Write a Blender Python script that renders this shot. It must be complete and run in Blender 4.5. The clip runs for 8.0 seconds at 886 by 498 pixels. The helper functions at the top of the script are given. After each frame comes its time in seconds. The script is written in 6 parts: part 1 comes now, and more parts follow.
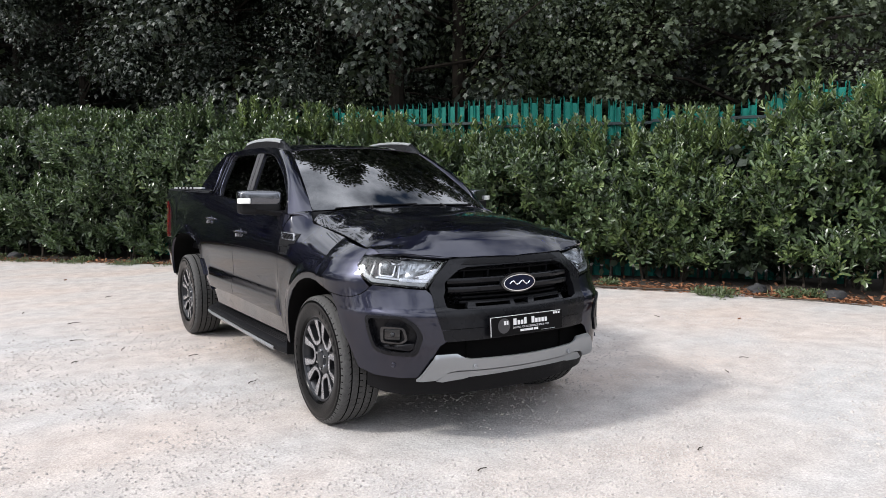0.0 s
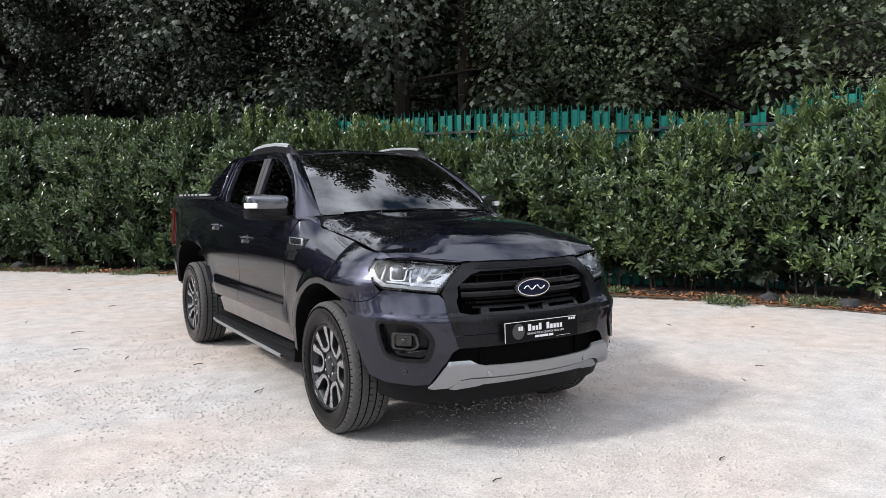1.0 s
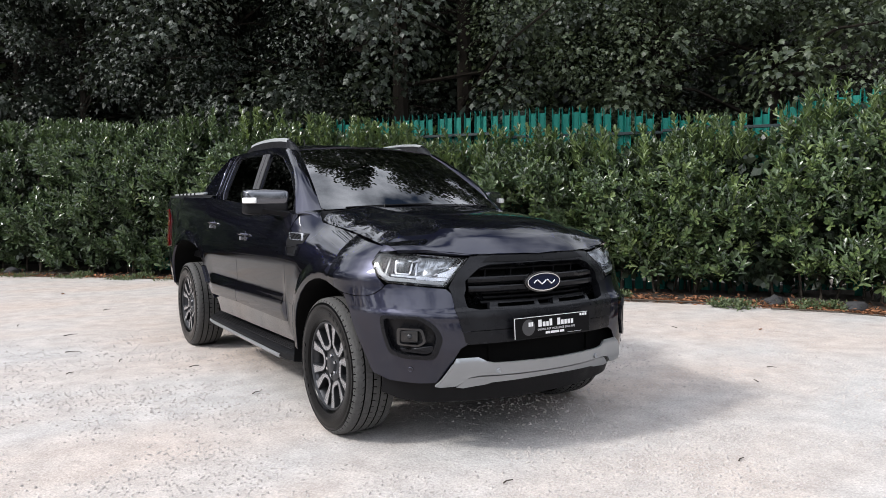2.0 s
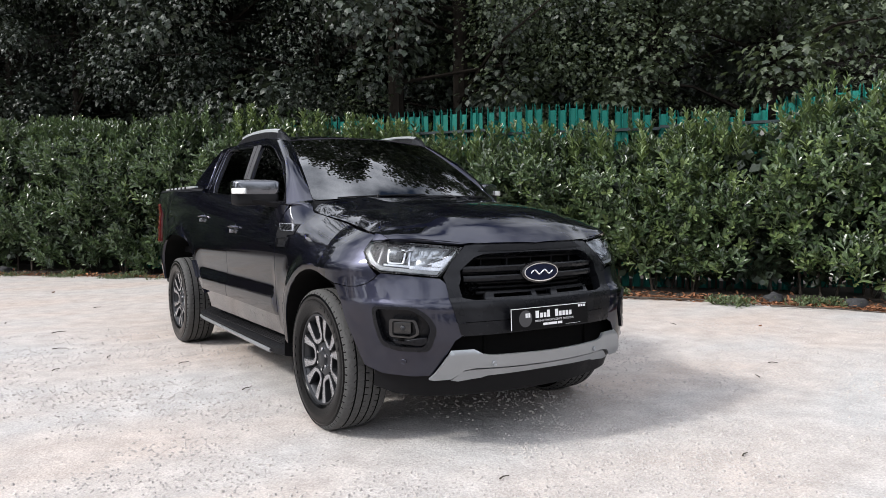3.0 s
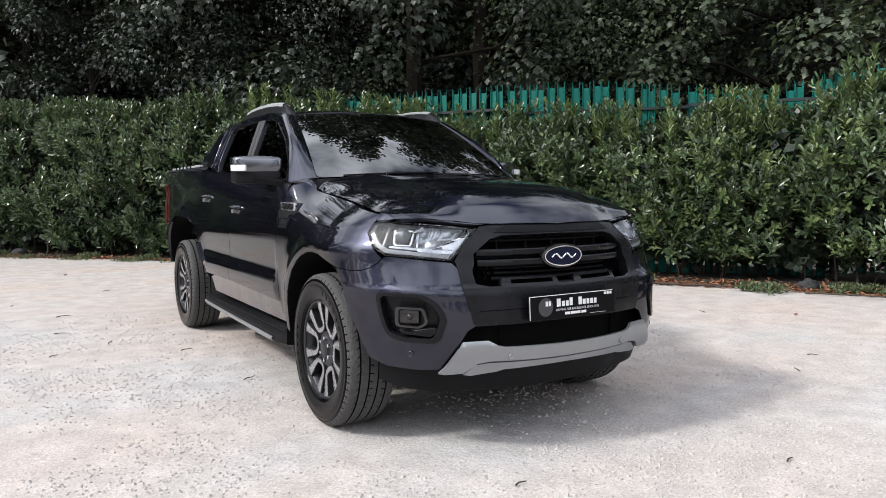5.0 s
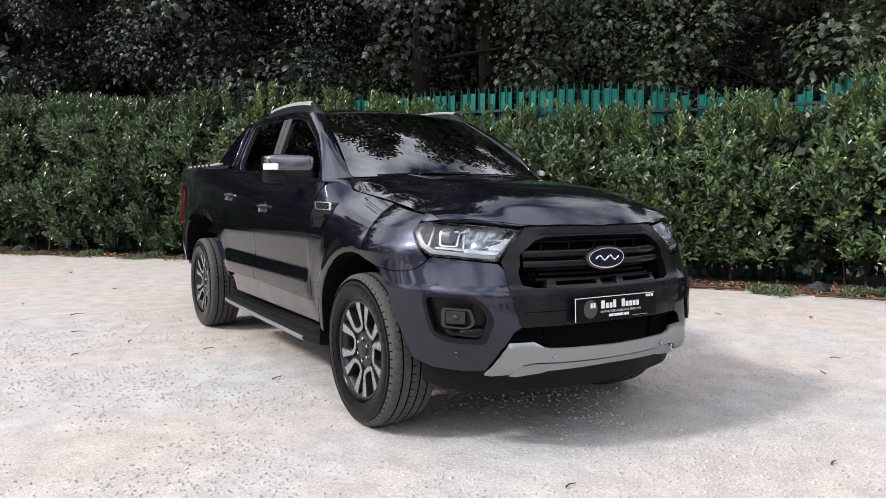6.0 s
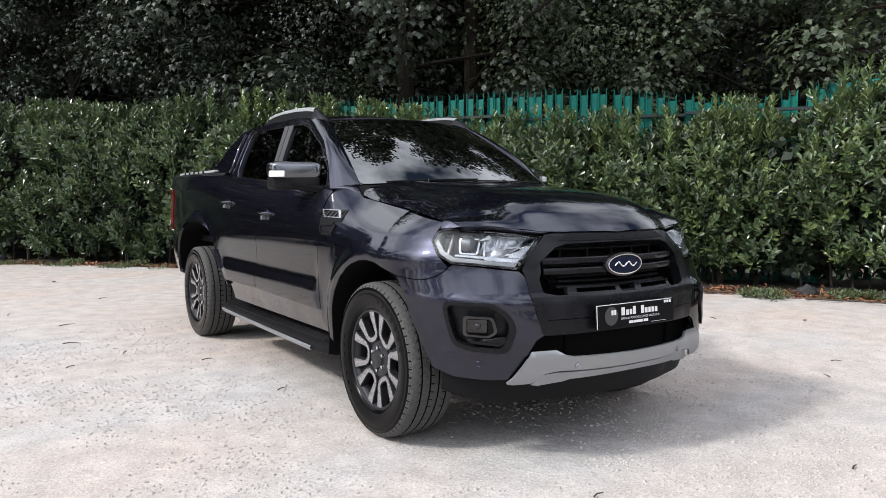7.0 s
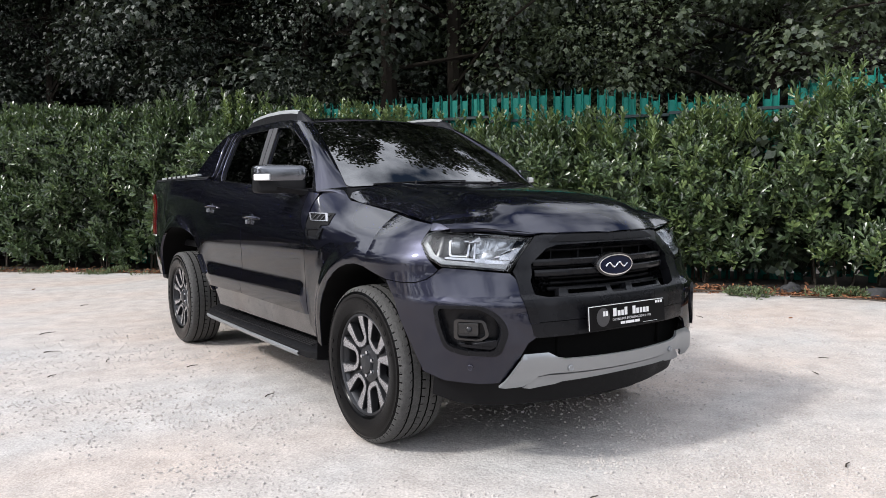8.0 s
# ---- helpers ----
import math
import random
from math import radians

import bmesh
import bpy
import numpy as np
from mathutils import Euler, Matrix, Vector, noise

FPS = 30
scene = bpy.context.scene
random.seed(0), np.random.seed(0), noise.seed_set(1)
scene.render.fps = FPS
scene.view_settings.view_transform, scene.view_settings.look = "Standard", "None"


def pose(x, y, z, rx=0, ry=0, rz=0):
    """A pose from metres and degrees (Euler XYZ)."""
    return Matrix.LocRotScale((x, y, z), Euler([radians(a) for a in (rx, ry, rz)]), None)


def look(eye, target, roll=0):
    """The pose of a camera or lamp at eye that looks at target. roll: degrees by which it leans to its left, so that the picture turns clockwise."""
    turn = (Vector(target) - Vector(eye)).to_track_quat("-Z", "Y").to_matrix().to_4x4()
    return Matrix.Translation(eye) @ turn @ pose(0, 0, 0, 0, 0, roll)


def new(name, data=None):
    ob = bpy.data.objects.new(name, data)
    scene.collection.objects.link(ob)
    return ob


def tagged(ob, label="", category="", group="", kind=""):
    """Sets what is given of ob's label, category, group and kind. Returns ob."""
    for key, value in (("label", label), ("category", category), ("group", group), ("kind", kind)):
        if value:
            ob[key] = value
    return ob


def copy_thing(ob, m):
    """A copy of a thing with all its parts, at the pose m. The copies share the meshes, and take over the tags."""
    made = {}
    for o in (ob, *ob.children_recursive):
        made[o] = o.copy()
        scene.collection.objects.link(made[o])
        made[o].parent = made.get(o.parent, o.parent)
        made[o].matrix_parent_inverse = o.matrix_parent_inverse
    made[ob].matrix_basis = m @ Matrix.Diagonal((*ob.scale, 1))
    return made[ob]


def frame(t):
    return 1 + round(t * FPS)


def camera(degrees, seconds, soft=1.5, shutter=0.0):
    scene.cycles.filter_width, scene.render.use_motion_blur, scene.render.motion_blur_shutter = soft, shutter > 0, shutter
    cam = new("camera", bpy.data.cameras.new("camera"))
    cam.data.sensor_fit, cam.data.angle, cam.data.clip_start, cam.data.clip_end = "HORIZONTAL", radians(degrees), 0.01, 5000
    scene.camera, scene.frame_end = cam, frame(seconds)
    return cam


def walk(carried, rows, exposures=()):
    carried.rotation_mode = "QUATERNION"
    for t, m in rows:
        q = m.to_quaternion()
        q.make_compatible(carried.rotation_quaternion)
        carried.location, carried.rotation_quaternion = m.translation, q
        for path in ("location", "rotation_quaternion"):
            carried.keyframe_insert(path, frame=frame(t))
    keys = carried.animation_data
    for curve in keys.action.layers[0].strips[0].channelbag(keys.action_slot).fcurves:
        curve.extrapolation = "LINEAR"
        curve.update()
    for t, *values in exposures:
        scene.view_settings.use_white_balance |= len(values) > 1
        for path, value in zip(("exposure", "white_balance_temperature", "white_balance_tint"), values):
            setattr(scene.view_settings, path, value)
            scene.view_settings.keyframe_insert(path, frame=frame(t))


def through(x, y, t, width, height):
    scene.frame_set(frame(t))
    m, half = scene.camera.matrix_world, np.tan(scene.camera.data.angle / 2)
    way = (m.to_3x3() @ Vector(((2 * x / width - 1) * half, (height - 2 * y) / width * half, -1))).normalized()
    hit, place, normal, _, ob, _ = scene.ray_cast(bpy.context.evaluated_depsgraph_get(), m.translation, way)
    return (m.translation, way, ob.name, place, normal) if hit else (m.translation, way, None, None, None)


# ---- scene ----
cam = camera(62.8, 8.0, soft=0.6)
PATH = [
    (0, (-2.573, -4.033, 1.427), (-1.5, -2.355, 1.254), -0.2),
    (0.5, (-2.569, -3.988, 1.408), (-1.501, -2.304, 1.25), -0.3),
    (1, (-2.561, -3.923, 1.376), (-1.494, -2.237, 1.235), -0.3),
    (1.5, (-2.547, -3.834, 1.327), (-1.476, -2.149, 1.202), -0.3),
    (3, (-2.46, -3.682, 1.206), (-1.375, -2.005, 1.096), -0.3),
    (3.5, (-2.387, -3.613, 1.184), (-1.316, -1.928, 1.065), -0.4),
    (4, (-2.288, -3.543, 1.171), (-1.238, -1.847, 1.037), -0.4),
    (4.5, (-2.207, -3.483, 1.172), (-1.175, -1.776, 1.024), -0.3),
    (6, (-2.445, -3.293, 1.176), (-1.392, -1.599, 1.023), 0.3),
    (6.5, (-2.542, -3.216, 1.18), (-1.461, -1.54, 1.036), 0.3),
    (7, (-2.581, -3.154, 1.183), (-1.475, -1.494, 1.045), 0.0),
    (7.5, (-2.584, -3.126, 1.183), (-1.457, -1.48, 1.049), -0.3),
    (8, (-2.579, -3.106, 1.183), (-1.436, -1.47, 1.05), -0.6),
]
walk(cam, [(t, look(eye, target, roll)) for t, eye, target, roll in PATH], exposures=((0.0, -0.31), (8.0, -0.31)))

# ---- world, sun, exposure ----
SUN_EL, SUN_AZ = radians(39.5), radians(-80)
world = bpy.data.worlds.new("sky")
scene.world = world
world.use_nodes = True
wn, wl = world.node_tree.nodes, world.node_tree.links
wn.clear()
w_out, w_bg = wn.new("ShaderNodeOutputWorld"), wn.new("ShaderNodeBackground")
w_sky = wn.new("ShaderNodeTexSky")
w_sky.sky_type, w_sky.sun_disc = "NISHITA", False
w_sky.sun_elevation, w_sky.sun_rotation = SUN_EL, SUN_AZ
w_sky.dust_density = 2.0
w_co, w_noise, w_ramp, w_mix = wn.new("ShaderNodeTexCoord"), wn.new("ShaderNodeTexNoise"), wn.new("ShaderNodeValToRGB"), wn.new("ShaderNodeMix")
w_noise.inputs["Scale"].default_value, w_noise.inputs["Detail"].default_value = 2.6, 8
w_ramp.color_ramp.elements[0].position, w_ramp.color_ramp.elements[1].position = 0.37, 0.59
w_mix.data_type = "RGBA"
w_mix.inputs[7].default_value = (32.5, 33.8, 37.2, 1)
wl.new(w_co.outputs["Generated"], w_noise.inputs["Vector"])
wl.new(w_noise.outputs["Fac"], w_ramp.inputs["Fac"])
wl.new(w_ramp.outputs["Color"], w_mix.inputs[0])
wl.new(w_sky.outputs["Color"], w_mix.inputs[6])
# bright veil of thin cloud round the sun
w_dot, w_pow, w_add = wn.new("ShaderNodeVectorMath"), wn.new("ShaderNodeMath"), wn.new("ShaderNodeMix")
w_dot.operation, w_pow.operation = "DOT_PRODUCT", "POWER"
w_dot.inputs[1].default_value = (math.sin(SUN_AZ) * math.cos(SUN_EL), math.cos(SUN_AZ) * math.cos(SUN_EL), math.sin(SUN_EL))
w_pow.use_clamp, w_pow.inputs[1].default_value = True, 10.0
w_add.data_type, w_add.blend_type, w_add.clamp_factor = "RGBA", "ADD", False
w_add.inputs[7].default_value = (46.0, 45.5, 46.0, 1)
wl.new(w_co.outputs["Generated"], w_dot.inputs[0])
wl.new(w_dot.outputs["Value"], w_pow.inputs[0])
wl.new(w_pow.outputs[0], w_add.inputs[0])
wl.new(w_mix.outputs[2], w_add.inputs[6])
wl.new(w_add.outputs[2], w_bg.inputs["Color"])
w_bg.inputs["Strength"].default_value = 0.080
wl.new(w_bg.outputs["Background"], w_out.inputs["Surface"])

sun = new("sun", bpy.data.lights.new("sun", "SUN"))
sun.data.energy, sun.data.angle, sun.data.color = 4.2, radians(7.0), (1.0, 0.975, 0.94)
SUN_DIR = Vector((math.sin(SUN_AZ) * math.cos(SUN_EL), math.cos(SUN_AZ) * math.cos(SUN_EL), math.sin(SUN_EL)))
sun.matrix_world = look(SUN_DIR * 30, (0, 0, 0))


# ---- materials ----
def material(name, colour, rough=0.5, metal=0.0, coat=0.0, vary=0.0, scale=20.0, bump=0.0, bump_scale=200.0, spec=0.5, island=0.0, sheen2=None, transmission=0.0):
    """A principled material whose colour varies by noise and by island, with fine bump."""
    m = bpy.data.materials.new(name)
    m.use_nodes = True
    n, l = m.node_tree.nodes, m.node_tree.links
    b = n["Principled BSDF"]
    b.inputs["Base Color"].default_value = (*colour, 1)
    b.inputs["Roughness"].default_value, b.inputs["Metallic"].default_value = rough, metal
    b.inputs["Coat Weight"].default_value, b.inputs["Coat Roughness"].default_value = coat, 0.03
    b.inputs["Specular IOR Level"].default_value = spec
    b.inputs["Transmission Weight"].default_value = transmission
    co = n.new("ShaderNodeTexCoord")
    if vary or island:
        mix = n.new("ShaderNodeMix")
        mix.data_type = "RGBA"
        lo = [c * (1 - vary - island) for c in colour]
        hi = sheen2 or [min(1, c * (1 + vary + island)) for c in colour]
        mix.inputs[6].default_value, mix.inputs[7].default_value = (*lo, 1), (*hi, 1)
        if island:
            g = n.new("ShaderNodeNewGeometry")
            l.new(g.outputs["Random Per Island"], mix.inputs[0])
        else:
            t = n.new("ShaderNodeTexNoise")
            t.inputs["Scale"].default_value, t.inputs["Detail"].default_value = scale, 6
            l.new(co.outputs["Object"], t.inputs["Vector"])
            l.new(t.outputs["Fac"], mix.inputs[0])
            r = n.new("ShaderNodeMapRange")
            r.inputs[3].default_value, r.inputs[4].default_value = max(0, rough - 0.12), min(1, rough + 0.12)
            l.new(t.outputs["Fac"], r.inputs[0])
            l.new(r.outputs[0], b.inputs["Roughness"])
        l.new(mix.outputs[2], b.inputs["Base Color"])
    if bump:
        t2, bp = n.new("ShaderNodeTexNoise"), n.new("ShaderNodeBump")
        t2.inputs["Scale"].default_value, t2.inputs["Detail"].default_value = bump_scale, 4
        bp.inputs["Strength"].default_value, bp.inputs["Distance"].default_value = bump, 0.01
        l.new(co.outputs["Object"], t2.inputs["Vector"])
        l.new(t2.outputs["Fac"], bp.inputs["Height"])
        l.new(bp.outputs["Normal"], b.inputs["Normal"])
    return m


def paint_material():
    """Dark grey metallic paint: flake noise under a clear coat with faint dust."""
    m = material("grey_metallic_paint", (0.025, 0.0264, 0.043), 0.34, 1.0, 1.0)
    n, l = m.node_tree.nodes, m.node_tree.links
    b = n["Principled BSDF"]
    b.inputs["Coat IOR"].default_value = 1.48
    b.inputs["Specular Tint"].default_value = (0.15, 0.16, 0.22, 1)
    co = n.new("ShaderNodeTexCoord")
    v = n.new("ShaderNodeTexVoronoi")
    v.inputs["Scale"].default_value = 900
    r = n.new("ShaderNodeMapRange")
    r.inputs[3].default_value, r.inputs[4].default_value = 0.30, 0.44
    l.new(co.outputs["Object"], v.inputs["Vector"])
    l.new(v.outputs["Color"], r.inputs[0])
    l.new(r.outputs[0], b.inputs["Roughness"])
    t = n.new("ShaderNodeTexNoise")
    t.inputs["Scale"].default_value, t.inputs["Detail"].default_value = 7, 6
    r2 = n.new("ShaderNodeMapRange")
    r2.inputs[1].default_value, r2.inputs[2].default_value = 0.35, 0.75
    r2.inputs[3].default_value, r2.inputs[4].default_value = 0.030, 0.062
    l.new(co.outputs["Object"], t.inputs["Vector"])
    l.new(t.outputs["Fac"], r2.inputs[0])
    l.new(r2.outputs[0], b.inputs["Coat Roughness"])
    return m


def glass_material(name, tint, gloss=1.0, ior=1.75):
    """Thin pane: tinted see-through with mirror gloss by Fresnel."""
    m = bpy.data.materials.new(name)
    m.use_nodes = True
    n, l = m.node_tree.nodes, m.node_tree.links
    n.clear()
    out, mix, tr, gl, fr = (n.new(k) for k in ("ShaderNodeOutputMaterial", "ShaderNodeMixShader", "ShaderNodeBsdfTransparent", "ShaderNodeBsdfGlossy", "ShaderNodeFresnel"))
    tr.inputs["Color"].default_value = (*tint, 1)
    gl.inputs["Roughness"].default_value = 0.01
    gl.inputs["Color"].default_value = (gloss, gloss, gloss, 1)
    fr.inputs["IOR"].default_value = ior
    l.new(fr.outputs["Fac"], mix.inputs[0])
    l.new(tr.outputs[0], mix.inputs[1])
    l.new(gl.outputs[0], mix.inputs[2])
    l.new(mix.outputs[0], out.inputs["Surface"])
    return m


def leaf_material(name, dark, light, rough=0.35, through=0.25, gloss=0.5):
    """Leaf: colour by island, a little light passing through."""
    m = material(name, dark, rough, island=0.01, sheen2=light, spec=gloss)
    n, l = m.node_tree.nodes, m.node_tree.links
    b, out = n["Principled BSDF"], n["Material Output"]
    mix, t = n.new("ShaderNodeMixShader"), n.new("ShaderNodeBsdfTranslucent")
    t.inputs["Color"].default_value = (light[0] * 1.2, light[1] * 1.2, light[2] * 0.8, 1)
    mix.inputs[0].default_value = through
    l.new(b.outputs[0], mix.inputs[1])
    l.new(t.outputs[0], mix.inputs[2])
    l.new(mix.outputs[0], out.inputs["Surface"])
    return m


def gravel_material():
    """Compacted pale limestone: dusty tan and grey patches with fine chippings."""
    m = bpy.data.materials.new("limestone_gravel")
    m.use_nodes = True
    n, l = m.node_tree.nodes, m.node_tree.links
    b = n["Principled BSDF"]
    b.inputs["Roughness"].default_value = 0.93
    b.inputs["Specular IOR Level"].default_value = 0.2
    co = n.new("ShaderNodeTexCoord")
    big, mid, vor, fine = (n.new(k) for k in ("ShaderNodeTexNoise", "ShaderNodeTexNoise", "ShaderNodeTexVoronoi", "ShaderNodeTexNoise"))
    stretch = n.new("ShaderNodeMapping")
    stretch.inputs["Scale"].default_value = (0.55, 1.0, 1.0)
    stretch.inputs["Rotation"].default_value = (0, 0, 0.55)
    l.new(co.outputs["Object"], stretch.inputs["Vector"])
    for t, s, d in ((big, 0.75, 7), (mid, 5.0, 8), (fine, 90.0, 5)):
        t.inputs["Scale"].default_value, t.inputs["Detail"].default_value = s, d
        l.new(stretch.outputs["Vector"] if t is big else co.outputs["Object"], t.inputs["Vector"])
    vor.inputs["Scale"].default_value = 115
    l.new(co.outputs["Object"], vor.inputs["Vector"])
    r1 = n.new("ShaderNodeValToRGB")
    e = r1.color_ramp.elements
    e[0].position, e[0].color = 0.36, (0.478, 0.412, 0.370, 1)
    e[1].position, e[1].color = 0.64, (0.452, 0.438, 0.428, 1)
    l.new(big.outputs["Fac"], r1.inputs["Fac"])
    r2 = n.new("ShaderNodeMapRange")
    r2.inputs[1].default_value, r2.inputs[2].default_value = 0.3, 0.7
    r2.inputs[3].default_value, r2.inputs[4].default_value = 0.84, 1.10
    l.new(mid.outputs["Fac"], r2.inputs[0])
    r3 = n.new("ShaderNodeMapRange")
    r3.inputs[3].default_value, r3.inputs[4].default_value = 0.84, 1.08
    sep = n.new("ShaderNodeSeparateColor")
    l.new(vor.outputs["Color"], sep.inputs["Color"])
    l.new(sep.outputs[0], r3.inputs[0])
    r4 = n.new("ShaderNodeMapRange")
    r4.inputs[1].default_value, r4.inputs[2].default_value = 0.3, 0.7
    r4.inputs[3].default_value, r4.inputs[4].default_value = 0.88, 1.08
    l.new(fine.outputs["Fac"], r4.inputs[0])
    last = r1.outputs["Color"]
    for src in (r2, r3, r4):
        mul = n.new("ShaderNodeVectorMath")
        mul.operation = "SCALE"
        l.new(last, mul.inputs[0])
        l.new(src.outputs[0], mul.inputs["Scale"])
        last = mul.outputs["Vector"]
    l.new(last, b.inputs["Base Color"])
    bp, bp2 = n.new("ShaderNodeBump"), n.new("ShaderNodeBump")
    bp.inputs["Strength"].default_value, bp.inputs["Distance"].default_value = 0.5, 0.014
    bp2.inputs["Strength"].default_value, bp2.inputs["Distance"].default_value = 0.55, 0.035
    relief, tall = n.new("ShaderNodeTexNoise"), n.new("ShaderNodeMath")
    relief.inputs["Scale"].default_value, relief.inputs["Detail"].default_value, relief.inputs["Roughness"].default_value = 42.0, 6, 0.62
    l.new(co.outputs["Object"], relief.inputs["Vector"])
    tall.operation, tall.inputs[1].default_value = "MULTIPLY_ADD", -0.12
    l.new(vor.outputs["Distance"], tall.inputs[0])
    l.new(relief.outputs["Fac"], tall.inputs[2])
    l.new(tall.outputs[0], bp.inputs["Height"])
    l.new(mid.outputs["Fac"], bp2.inputs["Height"])
    l.new(bp2.outputs["Normal"], bp.inputs["Normal"])
    l.new(bp.outputs["Normal"], b.inputs["Normal"])
    return m


PAINT = paint_material()
BLACK = material("black_plastic", (0.006, 0.006, 0.007), 0.5, vary=0.25, scale=30, bump=0.1, bump_scale=400, spec=0.12)
GLOSS = material("gloss_black", (0.008, 0.008, 0.009), 0.12, coat=0.6)
DARK = material("dark_liner", (0.003, 0.003, 0.003), 0.95, spec=0.1)
TRIM = material("interior_trim", (0.008, 0.008, 0.009), 0.7, vary=0.2, scale=15)
SATIN = material("grey_satin_trim", (0.008, 0.0083, 0.0102), 0.28, 0.2, vary=0.1, scale=12, spec=0.25)
PILLAR = material("grey_pillar_film", (0.060, 0.060, 0.064), 0.42, 0.3, vary=0.1, scale=12)
SILVER = material("silver_satin", (0.43, 0.45, 0.46), 0.36, 0.45, vary=0.05, scale=10, bump=0.03, bump_scale=300)
GUARD = material("brushed_silver_guard", (0.30, 0.315, 0.33), 0.34, 0.7, vary=0.10, scale=8, bump=0.03, bump_scale=300)
CHROME = material("chrome", (0.80, 0.81, 0.83), 0.08, 1.0)
ALLOY = material("machined_alloy", (0.52, 0.52, 0.54), 0.27, 1.0, vary=0.05, scale=40)
ALLOY_DARK = material("dark_alloy", (0.035, 0.036, 0.04), 0.35, 0.6, vary=0.1, scale=20)
RUBBER = material("tyre_rubber", (0.0020, 0.0020, 0.0022), 0.20, vary=0.3, scale=18, bump=0.03, bump_scale=150, spec=0.10)
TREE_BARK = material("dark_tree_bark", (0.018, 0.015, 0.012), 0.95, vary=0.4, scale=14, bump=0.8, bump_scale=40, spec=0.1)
TREAD = material("dusty_tread", (0.062, 0.061, 0.060), 0.9, vary=0.55, scale=60, bump=0.8, bump_scale=140)
BLUE = material("badge_blue", (0.006, 0.009, 0.028), 0.35, spec=0.15)
WHITE = material("white_print", (0.78, 0.78, 0.78), 0.45)
GREY_PRINT = material("grey_print", (0.045, 0.045, 0.048), 0.45)
PLATE = material("plate_black", (0.003, 0.003, 0.0035), 0.45, spec=0.12)
CAP = material("mirror_cap", (0.12, 0.125, 0.14), 0.12, 0.9, coat=0.6)
BOWL = material("lamp_reflector", (0.42, 0.435, 0.46), 0.30, 0.5, vary=0.35, scale=60, bump=0.3, bump_scale=50)
GUIDE = material("light_guide", (0.30, 0.31, 0.325), 0.42, vary=0.25, scale=60)
LAMP_DARK = material("lamp_mask", (0.022, 0.023, 0.026), 0.25, 0.3, vary=0.3, scale=30)
OPTIC = material("projector_lens", (0.16, 0.17, 0.18), 0.12, 0.5, coat=1.0)
RED = material("red_lens", (0.13, 0.004, 0.005), 0.12, coat=0.8)
LENS = material("white_lens", (0.8, 0.8, 0.78), 0.15, coat=0.6)
SCREEN = glass_material("windscreen_glass", (0.07, 0.078, 0.078), 1.0, 2.7)
TINT = glass_material("privacy_glass", (0.010, 0.011, 0.011), 1.0, 1.22)
CLEAR = glass_material("lamp_glass", (0.93, 0.95, 0.97), 1.0, 1.5)
GRAVEL = gravel_material()
STONE = material("gravel_chips", (0.430, 0.402, 0.383), 0.94, island=0.09, spec=0.1)
ROCK = material("dark_rock", (0.028, 0.028, 0.030), 0.85, vary=0.4, scale=14, bump=0.6, bump_scale=40)
# earth of the added bank: deep shade put into a near-black colour
BANK_SHADE = material("shade_dark_earth", (0.010, 0.008, 0.006), 0.95, vary=0.5, scale=3, bump=0.8, bump_scale=12, spec=0.1)
SOIL = material("dark_soil", (0.030, 0.022, 0.016), 0.95, vary=0.5, scale=9, bump=0.8, bump_scale=30)
BARK = material("bark", (0.050, 0.040, 0.030), 0.9, vary=0.4, scale=18, bump=0.8, bump_scale=40)
LAUREL = leaf_material("laurel_leaf", (0.013, 0.028, 0.012), (0.104, 0.155, 0.068), 0.30, 0.16, 0.85)
# inner hedge leaves: the shade between the shoots put into a darker colour
LAUREL_SHADE = leaf_material("shaded_laurel_leaf", (0.010, 0.018, 0.010), (0.040, 0.058, 0.032), 0.4, 0.1, 0.4)
LAUREL_NEW = leaf_material("young_laurel_leaf", (0.044, 0.078, 0.024), (0.168, 0.226, 0.085), 0.32, 0.2, 0.8)
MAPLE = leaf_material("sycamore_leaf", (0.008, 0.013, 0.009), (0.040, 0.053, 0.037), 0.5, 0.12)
# sunlit look of the right-hand trees put into a lighter leaf colour
MAPLE_LIT = leaf_material("lit_sycamore_leaf", (0.022, 0.034, 0.018), (0.085, 0.110, 0.060), 0.45, 0.2)
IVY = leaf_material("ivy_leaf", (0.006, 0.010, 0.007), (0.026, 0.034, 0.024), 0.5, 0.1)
WEED = leaf_material("weed_leaf", (0.04, 0.06, 0.025), (0.11, 0.145, 0.065), 0.55, 0.25)
LITTER = material("dead_leaf", (0.20, 0.092, 0.048), 0.8, island=0.6, spec=0.2)
# fence rails: shade of their unlit side put into a darker teal
RAIL_SHADE = material("shade_dark_rail", (0.010, 0.022, 0.024), 0.6, vary=0.3, scale=9)
TEAL = material("teal_fence_paint", (0.004, 0.135, 0.107), 0.55, vary=0.3, scale=9, bump=0.05, bump_scale=60, spec=0.25)


